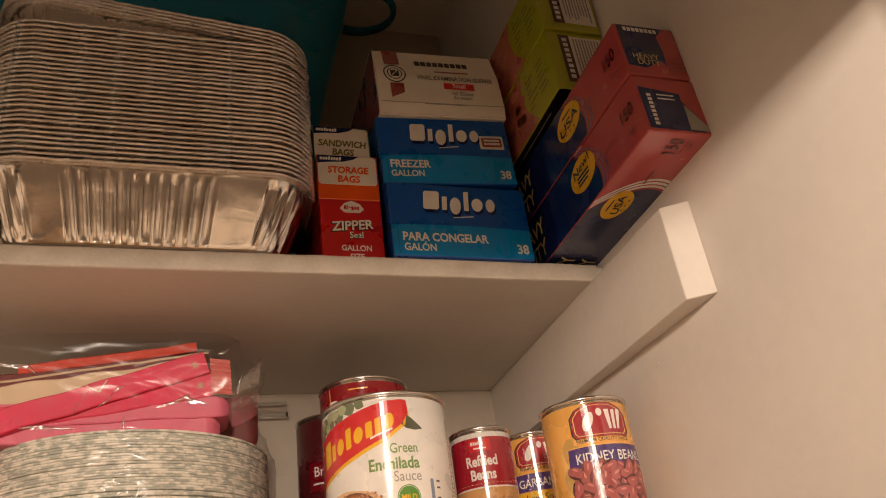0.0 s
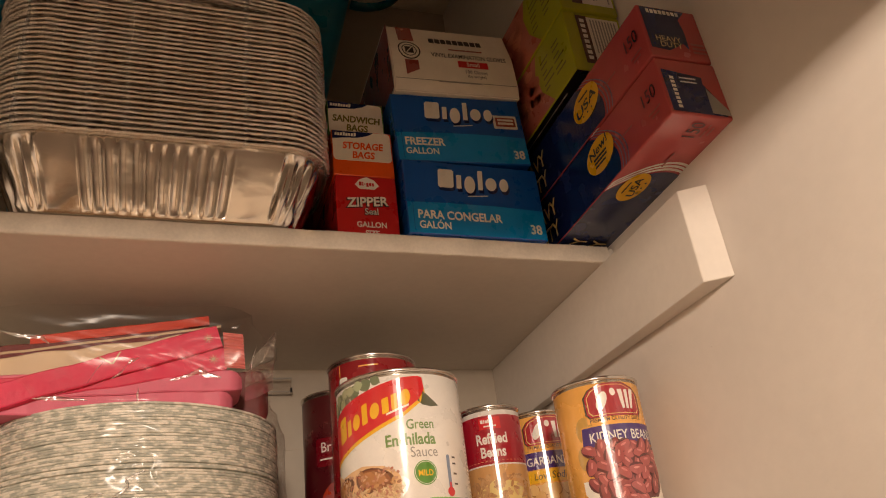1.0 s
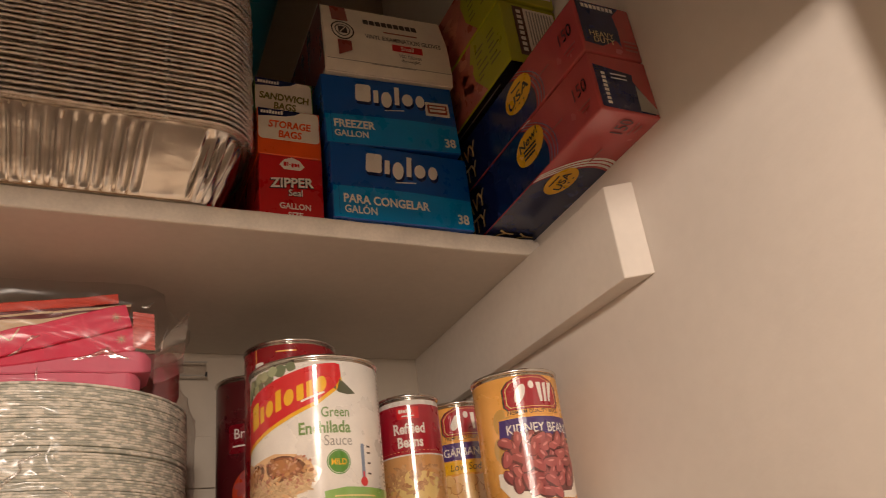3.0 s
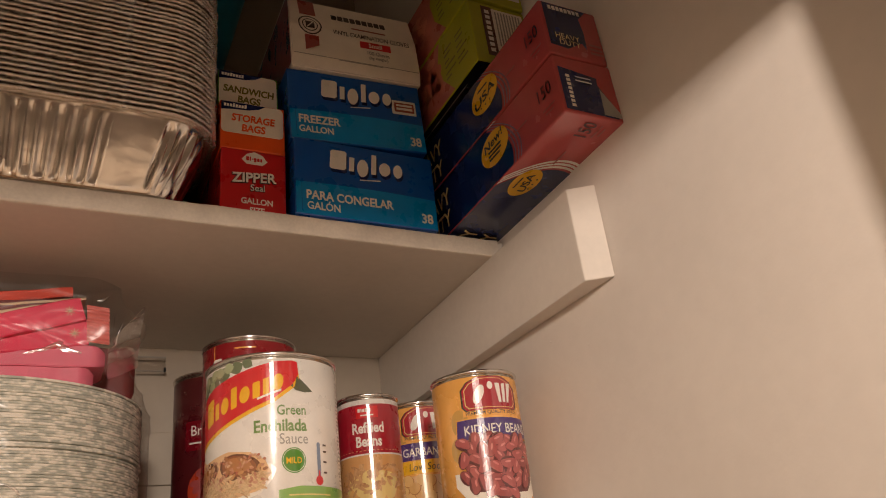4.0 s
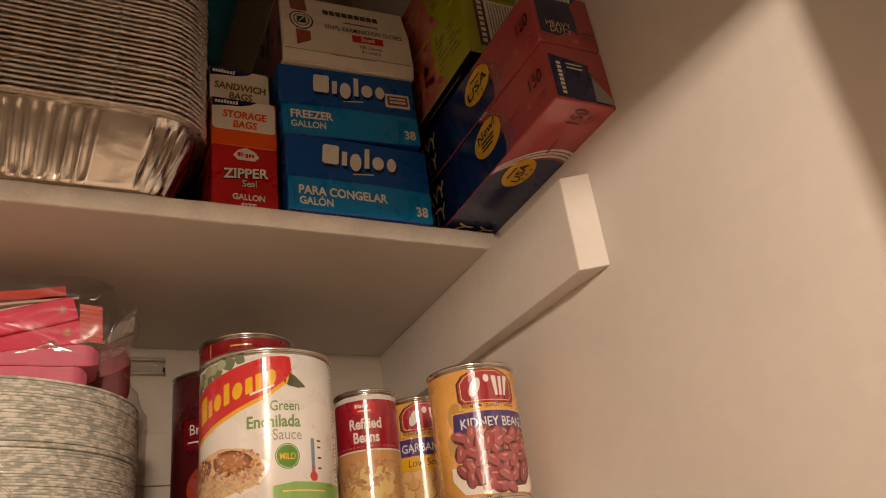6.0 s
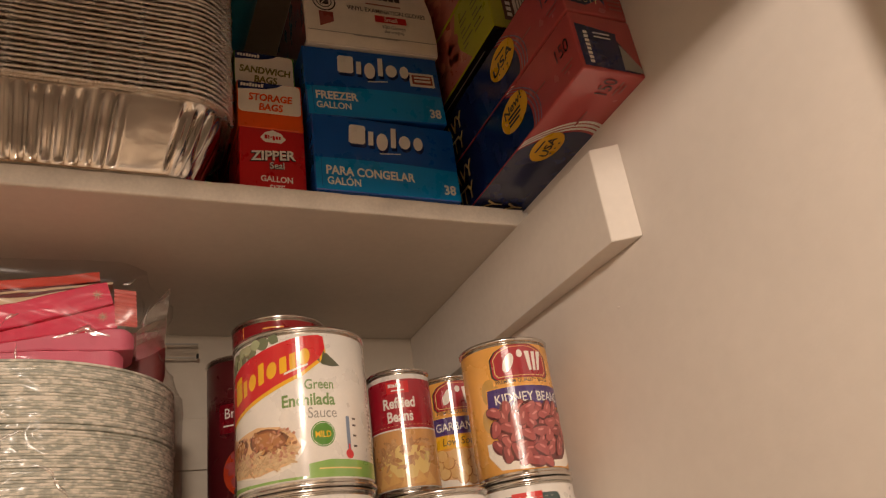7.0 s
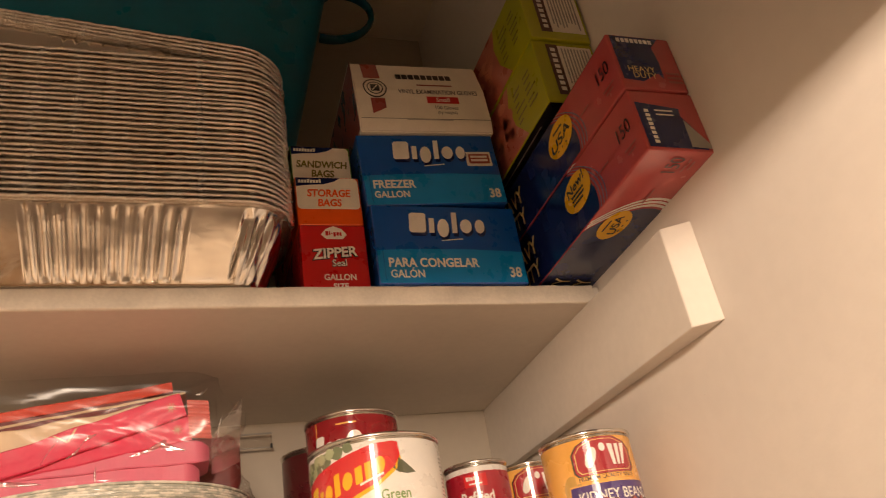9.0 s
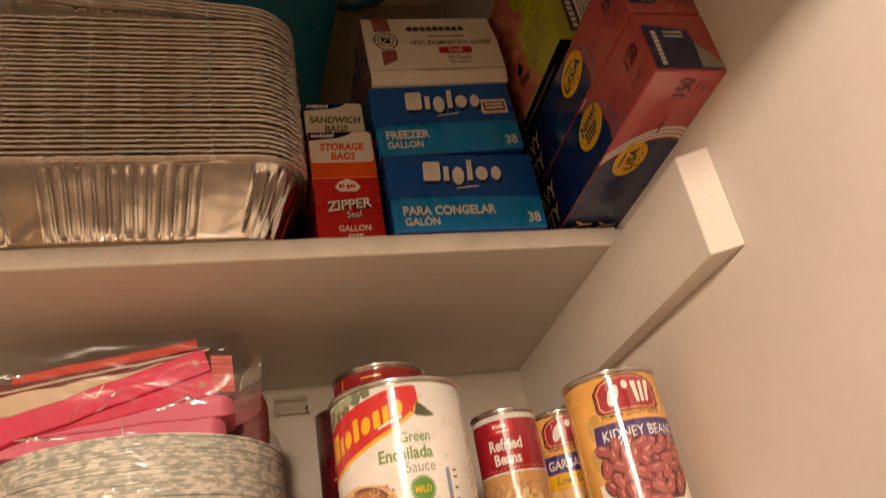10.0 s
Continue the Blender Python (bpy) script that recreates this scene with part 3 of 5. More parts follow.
def glove_box():
    w, d, h = 0.138, 0.22, 0.094
    t = thing("glove_box", pose(0.197, 0.597, ZS + 0.1675, 0, -1.2, -1.5), "white cardboard box of vinyl examination gloves", "glove box")
    bm = bmesh.new()
    prof = [(0.003, 0.0), (0.0, 0.014), (0.001, 0.052), (0.012, h), (d, h), (d, 0.0)]
    ends = [[bm.verts.new((x, y, z)) for y, z in prof] for x in (0, w)]
    for k in range(len(prof)):
        bm.faces.new((ends[0][k], ends[0][(k + 1) % 6], ends[1][(k + 1) % 6], ends[1][k]))
    for e in ends:
        bm.faces.new(e)
    bmesh.ops.bevel(bm, geom=list(bm.edges), offset=0.0012, segments=2, affect="EDGES")
    part("carton", bm, CREAM, t)

    def f(k):
        def go(u, v):
            pts = [(0.003, 0.0), (0.0, 0.014), (0.001, 0.052), (0.012, h)]
            for (y0, z0), (y1, z1) in zip(pts, pts[1:]):
                if v <= z1:
                    return (u, y0 + (y1 - y0) * (v - z0) / (z1 - z0) - EPS * k, v)
            return (u, 0.012 - EPS * k, v)
        return go

    def cut(bm):
        for p in bm.verts:
            p.co.y = 0.014 + (p.co.y - 0.022) * 1.105
        for z in (0.014, 0.052):
            bmesh.ops.bisect_plane(bm, geom=list(bm.verts) + list(bm.edges) + list(bm.faces), plane_co=(0, z, 0), plane_no=(0, 1, 0))
        return bm

    printed("ribbon", cut(rect(0.012, 0.029, 0.072, 0.0935)), f(2), DUSTY, t, label="dull red ribbon print")
    printed("ribbon", cut(poly([(0.0145, 0.027), (0.029, 0.034), (0.029, 0.045), (0.0145, 0.045)])), f(2), DUSTY, t)
    printed("seal", cut(many([ring(0.021, 0.058, 0.0108, 0.0108, 0.0014), ring(0.021, 0.058, 0.0072, 0.0072, 0.001), poly([(0.0165, 0.0535), (0.0255, 0.0535), (0.0255, 0.0625), (0.0165, 0.0625)])])), f(2), DARKTEXT, t)
    printed("seal_slash", cut(many([poly([(0.017, 0.054), (0.0185, 0.054), (0.025, 0.062), (0.0235, 0.062)])])), f(3), CREAM, t)
    printed("brand_mark", cut(marks(0.046, 0.072, 0.0072, [(0.8, 0, 1)] * 9, 0.0)), f(2), DARKTEXT, t, label="plain dark brand mark")
    printed("small_print", cut(many([rect(0.066, 0.104, 0.0625, 0.0645)])), f(2), DUSTY, t)
    printed("lettering", cut(words("VINYL EXAMINATION GLOVES", 0.087, 0.0515, 0.0072, 0.86, "CENTER", bold=0.012)), f(2), DARKTEXT, t)
    printed("size_patch", cut(rect(0.073, 0.107, 0.0405, 0.0485)), f(2), RED, t)
    printed("lettering", cut(words("Small", 0.090, 0.0423, 0.0072, 1.0, "CENTER", bold=0.01)), f(3), CREAM, t)
    printed("lettering", cut(words("100 Gloves", 0.092, 0.0335, 0.0062, 0.9, "CENTER")), f(2), DARKTEXT, t)
    printed("lettering", cut(words("(by weight)", 0.092, 0.0285, 0.0052, 0.9, "CENTER")), f(2), DARKTEXT, t)
    printed("flap_crease", cut(many([rect(0.002, w - 0.002, 0.0215, 0.0222)])), f(2), GREY, t)
    printed("flap_tongue", cut(many([rect(0.048, 0.096, 0.0205, 0.0212)])), f(3), GREY, t)
    printed("side_photo", rect(0.004, d - 0.004, 0.004, h - 0.004), on_left(EPS, d), DUSTY, t)
    return t


glove_box()


def small_box(kind):
    if kind == "red":
        w, h = 0.059, 0.0652
        t = carton("zipper_bag_box", pose(0.1315, 0.612, ZS + 0.0036, 0, LEAN, 0), w, 0.2, h, RED, "red cardboard box of gallon zipper bags", "bag box")
        printed("brand_patch", poly([(0.0185, 0.055), (0.023, 0.0505), (0.0375, 0.0505), (0.042, 0.055), (0.0375, 0.061), (0.030, 0.064), (0.023, 0.061)]), on_front(EPS), WHITE, t)
        printed("brand_mark", marks(0.0225, 0.054, 0.0044, [(0.6, 0, 1), (0.25, 0, 1), (0.35, 0.35, 0.6), (0.5, -0.2, 0.8), (0.5, 0, 0.8), (0.4, 0, 0.8)], 0.0), on_front(EPS * 2), RED, t)
        printed("letter_shadow", words("ZIPPER", 0.0100, 0.0295, 0.0138, 0.93, bold=0.07, skew=0.10), on_front(EPS), BLACK, t)
        printed("lettering", words("ZIPPER", 0.0105, 0.0300, 0.0138, 0.93, bold=0.03, skew=0.10), on_front(EPS * 2), WHITE, t)
        printed("letter_shadow", words("Seal", 0.026, 0.0225, 0.0095, 0.9, bold=0.05, skew=0.05), on_front(EPS), BLACK, t)
        printed("lettering", words("Seal", 0.0263, 0.0228, 0.0095, 0.9, bold=0.01, skew=0.05), on_front(EPS * 2), WHITE, t)
        printed("lettering", words("GALLON", 0.0325, 0.0095, 0.0082, 0.88, "CENTER", bold=0.03), on_front(EPS), WHITE, t)
        printed("lettering", words("SIZE", 0.0325, 0.0005, 0.0082, 0.88, "CENTER", bold=0.03), on_front(EPS), WHITE, t)
        return
    orange = kind == "orange"
    w, h = (0.060, 0.052) if orange else (0.058, 0.042)
    m = pose(0.1315, 0.613, ZS + 0.0688, 0, 0, -0.5) if orange else pose(0.131, 0.622, ZS + 0.1212, 0, 0, 1.0)
    t = carton("storage_bag_box" if orange else "sandwich_bag_box", m, w, 0.19, h, ORANGE if orange else GREEN,
               "orange and white cardboard box of storage bags" if orange else "green and white cardboard box of sandwich bags", "bag box")
    lo = 0.017 if orange else -0.0
    printed("white_panel", rect(0.0008, w - 0.0015, max(lo, 0.001), h - 0.001, 0.004), on_front(EPS), CREAM, t)
    printed("navy_tab", poly([(0.0008, h - 0.001), (0.042, h - 0.001), (0.036, h - 0.005), (0.026, h - 0.008), (0.012, h - 0.009), (0.0008, h - 0.0105)]), on_front(EPS * 2), NAVY, t)
    printed("brand_mark", marks(0.003, h - 0.0068, 0.0042, [(0.5, 0, 0.8)] * 3 + [(0.5, 0, 1.0)] + [(0.5, 0, 0.8)] * 3 + [(0.5, 0, 1.0)], 0.1), on_front(EPS * 3), WHITE, t)
    a, b, c = ("STORAGE", "BAGS", ORANGE) if orange else ("SANDWICH", "BAGS", OLIVE)
    v = 0.0285 if orange else 0.0150
    printed("lettering", words(a, w * 0.5, v + 0.002, 0.0108, 0.84, "CENTER", bold=0.034, shear=0.12), on_front(EPS * 3), c, t)
    printed("lettering", words(b, w * 0.5, v - 0.0085, 0.0108, 0.84, "CENTER", bold=0.034, shear=0.12), on_front(EPS * 3), c, t)


small_box("red")
small_box("orange")
small_box("green")


def foil_carton(m, low):
    w, d, h = 0.059, 0.315, 0.0575
    t = carton("foil_wrap_box", m, w, d, h, SALMON, "salmon pink and navy box of heavy duty foil wrap", "foil box", "foil wrap boxes", bevel=0.0015)
    front = 0.0715                                     # how far the pink reaches back from the front end

    left = lambda k: on_left(EPS * k, d)
    under = lambda k: on_bottom(EPS * k, d, w)

    def navy_face(to, width, name):
        k = 14
        edge = [(d - front - 0.012 + 0.02 * math.sin(math.pi * (0.15 + 0.85 * i / k) * 0.5) * (1 if i else 1) - 0.05 * (i / k) ** 2, width * i / k) for i in range(k + 1)]
        edge = [(u, min(max(v, 0.0006), width - 0.0006)) for u, v in edge]
        printed("navy_field", poly([(0.001, 0.0006)] + edge + [(0.001, width - 0.0006)]), to(1), NAVY, t)
        for j in range(3):
            a = [(u + 0.003 + 0.0048 * j, v) for u, v in edge]
            b = [(u + (0.0062 if to is under else 0.0045) + 0.0048 * j, v) for u, v in edge]
            printed("stripe", poly(a + b[::-1]), to(1), WHITE if to is under else DIMBLUE, t)
    navy_face(left, h, "left")
    navy_face(under, w, "under")
    for to, wd, msg in ((left, h, "new" if low else "usa"), (under, w, "usa")):
        cu, cv = d - front - 0.030, wd * 0.58
        bu, bv = (0.024, 0.0168) if to is left else (0.0225, 0.0128)
        printed("badge", oval(cu, cv, bu, bv), to(3), YELLOW, t, label="round yellow badge")
        if msg == "usa":
            printed("lettering", words("USA", cu, cv - bv * 0.36, bv * 0.8, 1.55, "CENTER", bold=0.02, skew=0.15), to(4), BLACK, t)
            printed("small_print", many([rect(cu - 0.010, cu + 0.008, cv + bv * 0.46, cv + bv * 0.58)] + [oval(cu + du, cv - bv * 0.62, 0.0013, 0.0009, 8) for du in (-0.008, 0, 0.008)]), to(4), BLACK, t)
        else:
            printed("lettering", words("New!", cu, cv + 0.003, 0.012, 1.25, "CENTER", bold=0.02, skew=0.12), to(4), BLACK, t)
            printed("small_print", bars(cu - 0.011, cu + 0.012, cv - 0.002, 3, 0.0038, 0.0022), to(4), BLACK, t)
        printed("lettering", words("HEAVY", 0.058, wd * 0.52, 0.024, 0.85, bold=0.015), to(3), PALE, t)
        printed("lettering", words("DUTY", 0.064, wd * 0.12, 0.024, 0.85, bold=0.015), to(3), PALE, t)
        printed("lettering", words("150", d - (0.031 if to is left else 0.029), wd * (0.46 if to is left else 0.36), 0.0175, 0.85, bold=0.01), to(3), MAROON, t)
        for u0, u1, v0 in ((0.025, 0.008, 0.26), (0.022, 0.011, 0.18), (0.068, 0.048, 0.42)):
            printed("small_print", rect(d - u0, d - u1, wd * v0, wd * (v0 + 0.03)), to(3), DUSTY, t)
    f = on_front
    if low:
        printed("end_label", poly([(0.003, 0.003), (0.054, 0.002), (0.0565, 0.009), (0.040, 0.034), (0.041, 0.041), (0.003, 0.0455)]), f(EPS), NAVY, t)
        printed("end_photo", poly([(0.040, 0.004), (0.0575, 0.003), (0.0575, 0.008), (0.041, 0.030)]), f(EPS * 2), GREY, t)
        printed("brand_mark", many([rect(0.0085, 0.0125, 0.006 + 0.0042 * k, 0.009 + 0.0042 * k) for k in range(8)]), f(EPS * 3), WHITE, t)
        printed("small_print", many([rect(0.018, 0.034, 0.037 - 0.004 * k, 0.0385 - 0.004 * k) for k in range(2)]), f(EPS * 3), WHITE, t)
    else:
        printed("end_label", poly([(0.003, 0.010), (0.020, 0.0085), (0.036, 0.018), (0.040, 0.012), (0.041, 0.030), (0.039, 0.046), (0.048, 0.056), (0.003, 0.056)]), f(EPS), NAVY, t)
        printed("brand_mark", many([rect(0.008 + 0.0042 * k, 0.0112 + 0.0042 * k, 0.049, 0.0535) for k in range(8)]), f(EPS * 3), WHITE, t)
        printed("lettering", words("HEAVY", 0.009, 0.018, 0.0085, 0.95), f(EPS * 3), PALE, t)
        printed("lettering", words("DUTY", 0.012, 0.0115, 0.0085, 0.95), f(EPS * 3), PALE, t)
        printed("small_print", many([rect(0.043, 0.056, 0.017 - 0.0045 * k, 0.0195 - 0.0045 * k) for k in range(3)]), f(EPS * 3), DUSTY, t)


TILT_FOIL = -1.6
foil_carton(pose(0.3535, 0.4045, ZS + 0.0104, TILT_FOIL, 0, 0), True)
foil_carton(pose(0.3525, 0.4055, ZS + 0.0688, TILT_FOIL, 0, 0), False)


def wrap_carton(m, top):
    w, d, h = 0.0645, 0.305, 0.0755
    t = carton("plastic_wrap_box", m, w, d, h, LIME, "yellow-green cardboard box of plastic food wrap", "wrap box", "plastic wrap boxes")
    f = on_front
    printed("end_panel", rect(0.014, w - 0.003, 0.010, h - 0.005), f(EPS), CREAM, t)
    printed("brand_strip", rect(0.0135, 0.0255, 0.009, h - 0.004), f(EPS * 2), BROWN, t)
    for k in range(8):
        printed("brand_slab", rect(0.0170, 0.0222, 0.014 + 0.0069 * k, 0.0186 + 0.0069 * k), f(EPS * 3), WHITE, t)
    printed("small_print", many([rect(0.029 + 0.0034 * k, 0.0305 + 0.0034 * k, 0.014 + 0.01 * random.random(), h - 0.008) for k in range(9)]), f(EPS * 2), GREY, t)
    left = lambda k: on_left(EPS * k, d)
    # printed photo of fruit along the back half, instruction lines in front of it
    shapes = []
    for _ in range(40):
        u, v = random.uniform(0.10, 0.232), random.uniform(0.004, h * 0.9)
        shapes.append(oval(u, v, random.uniform(0.006, 0.013), random.uniform(0.004, 0.008), 12, random.uniform(0, 3)))
    printed("photo_ground", poly([(0.001, 0.001), (0.258, 0.001), (0.238, h * 0.35), (0.232, h * 0.7), (0.240, h - 0.001), (0.001, h - 0.001)]), left(1), PINKSKIN, t)
    bm = many(shapes)
    for k, fc in enumerate(bm.faces):
        for p in fc.verts:
            p.co.z = 0
    printed("fruit_print", bm, left(2), FOODPINK, t)["kind"] = "stuff"
    printed("small_print", many([rect(u, u + random.uniform(0.008, 0.022), v, v + 0.0022) for u in (0.246, 0.272) for v in (0.02, 0.026, 0.034, 0.040, 0.048, 0.054)]), left(2), OLIVE, t)
    if not top:
        printed("base_panel", rect(0.001, d - 0.001, 0.001, w - 0.001), on_bottom(EPS, d, w), BLACK, t, label="black printed underside")
        printed("base_print", many([rect(0.17, 0.27, w * 0.88, w * 0.9)]), on_bottom(EPS * 2, d, w), GREY, t)


FOODPINK = island_mat("print_fruit_photo", srgb(166, 60, 56), srgb(222, 150, 120))
wrap_carton(pose(0.3462, 0.5, ZS + 0.1335, -1.2, 0, 0), False)
wrap_carton(pose(0.3455, 0.4985, ZS + 0.2098, -1.2, 0, 0.3), True)


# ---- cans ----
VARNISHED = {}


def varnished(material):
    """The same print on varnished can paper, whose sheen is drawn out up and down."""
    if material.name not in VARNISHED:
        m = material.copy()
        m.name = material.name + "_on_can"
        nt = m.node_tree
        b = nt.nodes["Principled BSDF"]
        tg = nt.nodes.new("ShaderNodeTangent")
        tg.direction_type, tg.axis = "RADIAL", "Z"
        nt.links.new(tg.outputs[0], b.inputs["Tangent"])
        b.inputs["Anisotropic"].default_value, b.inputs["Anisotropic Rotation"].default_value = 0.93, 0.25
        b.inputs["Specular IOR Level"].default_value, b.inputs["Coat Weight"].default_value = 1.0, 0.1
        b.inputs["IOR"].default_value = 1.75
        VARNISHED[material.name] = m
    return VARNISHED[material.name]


def can(name, x, y, z, r, h, turn, ground, label, group=""):
    t = thing(name, pose(x, y, z, 0, 0, turn), label, "can", group)
    part("tin_body", lathe([(r - 0.012, 0.003), (r - 0.0035, 0.002), (r - 0.0028, 0.004), (r - 0.0026, h - 0.004), (r - 0.0035, h - 0.0025), (r - 0.012, h - 0.004)], 64), TIN, t, smooth=True)
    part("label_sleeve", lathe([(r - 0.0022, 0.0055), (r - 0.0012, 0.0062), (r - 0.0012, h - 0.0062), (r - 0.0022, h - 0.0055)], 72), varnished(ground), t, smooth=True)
    for nm, z0 in (("bottom_rim", 0.0), ("top_rim", h - 0.0035)):
        part(nm, lathe([(r - 0.0035, z0 + 0.0004), (r - 0.0022, z0), (r - 0.0004, z0 + 0.0005), (r, z0 + 0.0012), (r, z0 + 0.0024), (r - 0.0005, z0 + 0.0031), (r - 0.0018, z0 + 0.0035), (r - 0.0035, z0 + 0.0028)], 72), TIN, t, "bright tin seam", smooth=True)
    return t


def deg(r, a):
    return r * radians(a)


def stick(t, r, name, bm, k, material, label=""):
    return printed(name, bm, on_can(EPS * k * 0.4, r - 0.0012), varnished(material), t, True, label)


def heap(u0, u1, v0, v1, a, b, n, inside=None):
    """Ovals strewn over a patch, later ones on top."""
    out = []
    for _ in range(n):
        u, v = random.uniform(u0, u1), random.uniform(v0, v1)
        if inside and not inside(u, v):
            continue
        out.append((u, v, a * random.uniform(0.8, 1.15), b * random.uniform(0.85, 1.15), random.uniform(0, math.pi)))
    return out


def leaf(u, v, l, w):
    pts = [(l * (k / 5 - 0.5), 0.42 * l * math.sin(math.pi * k / 5) * (1 if k else 0)) for k in range(6)]
    pts += [(x, -y) for x, y in pts[-2:0:-1]]
    return poly([(u + x * math.cos(w) - y * math.sin(w), v + x * math.sin(w) + y * math.cos(w)) for x, y in pts])


ROLLDARK = ink("print_roll_dark", 116, 66, 36)
ROLL = ink("print_roll", 152, 90, 46)
ROLLPALE = ink("print_roll_pale", 190, 128, 74)
PEPPER = ink("print_pepper", 78, 84, 58)
VANRED = ink("print_dark_crimson", 150, 16, 32, 0.26)
PALELEAF = ink("print_pale_leaf", 170, 180, 140)


def sauce_can(x, y, z, turn, label, h=0.125):
    r = 0.055
    t = can("enchilada_sauce_can", x, y, z, r, h, turn, WHITE, label, "sauce cans")
    q = r - 0.0012
    S = lambda *a, **k: stick(t, r, *a, **k)
    D = lambda a, v: (deg(q, a), v / 1000)
    top = [(-95, 93), (-75, 98), (-60, 103), (-30, 110), (0, 116.5), (16, 117.2), (20, 116)]
    low = [(21, 106), (16, 98), (0, 87), (-30, 76), (-60, 66), (-95, 57)]
    S("banner_edge", poly([D(a, v) for a, v in top] + [D(a + 0.6, v - 3) for a, v in low]), 2, YELLOW)
    S("banner", poly([D(a, v) for a, v in top + low]), 3, VRED, "bright red slanted banner")
    hts = [(0.7, 0, 1.25), (0.3, 0, 0.8), (0.5, 0, 0.82, 1), (0.34, 0, 1.05), (0.54, 0, 0.82, 1), (0.36, 0, 0.8), (0.3, 0, 0.8), (0.55, 0, 0.82, 1)]
    mark_slabs(t, on_can(EPS * 1.6, q), varnished(YELLOW), True, deg(q, -70), 0.0725, 0.0160, hts, 0.0, skew=0.30)
    S("small_print", many([rect(deg(q, -14), deg(q, 6), 0.0862, 0.0880, skew=0.33)]), 4, WHITE)
    leaves = [leaf(deg(q, a), v / 1000, l / 1000, w) for a, v, l, w in ((-76, 104, 16, 0.5), (-66, 109, 17, 2.2), (-55, 112, 15, 0.2), (-45, 112, 15, 1.0), (-57, 106, 15, 2.6), (-32, 115, 13, 0.4), (-22, 117, 10, 2.6), (-86, 109, 16, 1.3))]
    S("leaf_print", many(leaves), 1, LEAF)
    S("pale_leaf_print", many([leaf(deg(q, a), v / 1000, 0.011, w) for a, v, w in ((-71, 111, 1.9), (-50, 114, 2.9), (-62, 105.5, 0.9), (-40, 116, 0.1), (-80, 106, 0.4), (-58, 113.5, 1.2))]), 2, PALELEAF)
    S("pepper", poly([D(14, 96.5), D(20, 104), D(24, 101), D(30, 96), D(34, 92.5), D(26, 91.5), D(18, 93)]), 2, PEPPER)
    S("lettering", words("Green", deg(q, 27), 0.0735, 0.0112, 0.82, "RIGHT", bold=0.012), 2, TYPEGREEN)
    S("lettering", words("Enchilada", deg(q, 27), 0.0610, 0.0130, 0.86, "RIGHT", bold=0.025), 2, TYPEGREEN)
    S("lettering", words("Sauce", deg(q, 28), 0.0510, 0.0118, 0.86, "RIGHT"), 2, GREY)
    S("mild_badge", oval(deg(q, 15), 0.0385, 0.0096, 0.0096), 2, GREEN)
    S("mild_ring", ring(deg(q, 15), 0.0385, 0.0084, 0.0084, 0.0004), 3, WHITE)
    S("lettering", words("MILD", deg(q, 15), 0.0361, 0.0066, 0.85, "CENTER", bold=0.02), 3, YELLOW)
    S("thermometer", many([rect(deg(q, 38) - 0.0017, deg(q, 38) + 0.0017, 0.026, 0.0525, 0.0012)]), 2, STEELBLUE)
    S("thermometer_bulb", many([oval(deg(q, 38), 0.0235, 0.0036, 0.0036), rect(deg(q, 38) - 0.0008, deg(q, 38) + 0.0008, 0.025, 0.031)]), 3, VRED)
    S("small_print", many([rect(deg(q, 43), deg(q, 47), v, v + 0.0014) for v in (0.029, 0.037, 0.045, 0.050)]), 2, DARKTEXT)
    S("green_band", poly([D(2, 6.6), D(150, 6.6), D(150, 19), D(60, 19), D(20, 19.5), D(2, 17)]), 2, BANDGREEN)
    S("green_foot", poly([D(-120, 6.6), D(3, 6.6), D(3, 8.5), D(-40, 8.5), D(-120, 12)]), 2, BANDGREEN)
    S("small_print", many([rect(deg(q, 10), deg(q, 50), 0.0125, 0.0136)]), 3, PALE)
    S("facts_panel", many([rect(deg(q, 70), deg(q, 72 + 14 * random.random()), 0.022 + 0.0032 * k, 0.0232 + 0.0032 * k) for k in range(27)]), 2, GREY)
    # printed plate of food
    S("plate_print", poly([D(-125, 46), D(-60, 14), D(-30, 11), D(-12, 16), D(-2, 26), D(1, 33), D(-4, 37), D(-60, 40)]), 2, CREAM)
    inside = lambda u, v: v > 0.014 + 0.012 * abs(u / q + 0.7) and v < 0.052 - 0.010 * max(0, u / q + 0.75)
    S("food_ground", poly([D(-115, 44), D(-75, 17), D(-40, 13.5), D(-14, 18), D(-3, 30), D(-8, 40), D(-20, 47), D(-40, 50), D(-70, 46), D(-95, 54)]), 3, TAN)
    for a, v, l, b, w in ((-72, 34, 20, 9.5, 0.35), (-30, 37, 18, 10, -0.2)):
        for k, m_ in enumerate((ROLLDARK, ROLL, ROLLPALE)):
            S("roll_print", oval(deg(q, a) - 0.0006 * k, v / 1000 + 0.0010 * k, l / 1000 * (1 - 0.17 * k), b / 1000 * (1 - 0.24 * k), 22, w), 4 + k, m_)
    food = heap(deg(q, -100), deg(q, -6), 0.024, 0.045, 0.0024, 0.0014, 40, inside)
    S("food_print", many([oval(u, v, a, b, 10, w) for u, v, a, b, w in food]), 7, FOOD, "printed picture of sauced rolls")
    # shredded garnish in front of the rolls
    shred = heap(deg(q, -95), deg(q, -8), 0.014, 0.031, 0.0050, 0.0008, 240, inside)
    S("shred_print", many([oval(u, v, a, b, 8, 0.7 * (w - 1.57)) for u, v, a, b, w in shred]), 8, SHRED)["kind"] = "stuff"
    fl = heap(deg(q, -100), deg(q, -8), 0.022, 0.046, 0.0017, 0.0010, 120, inside)
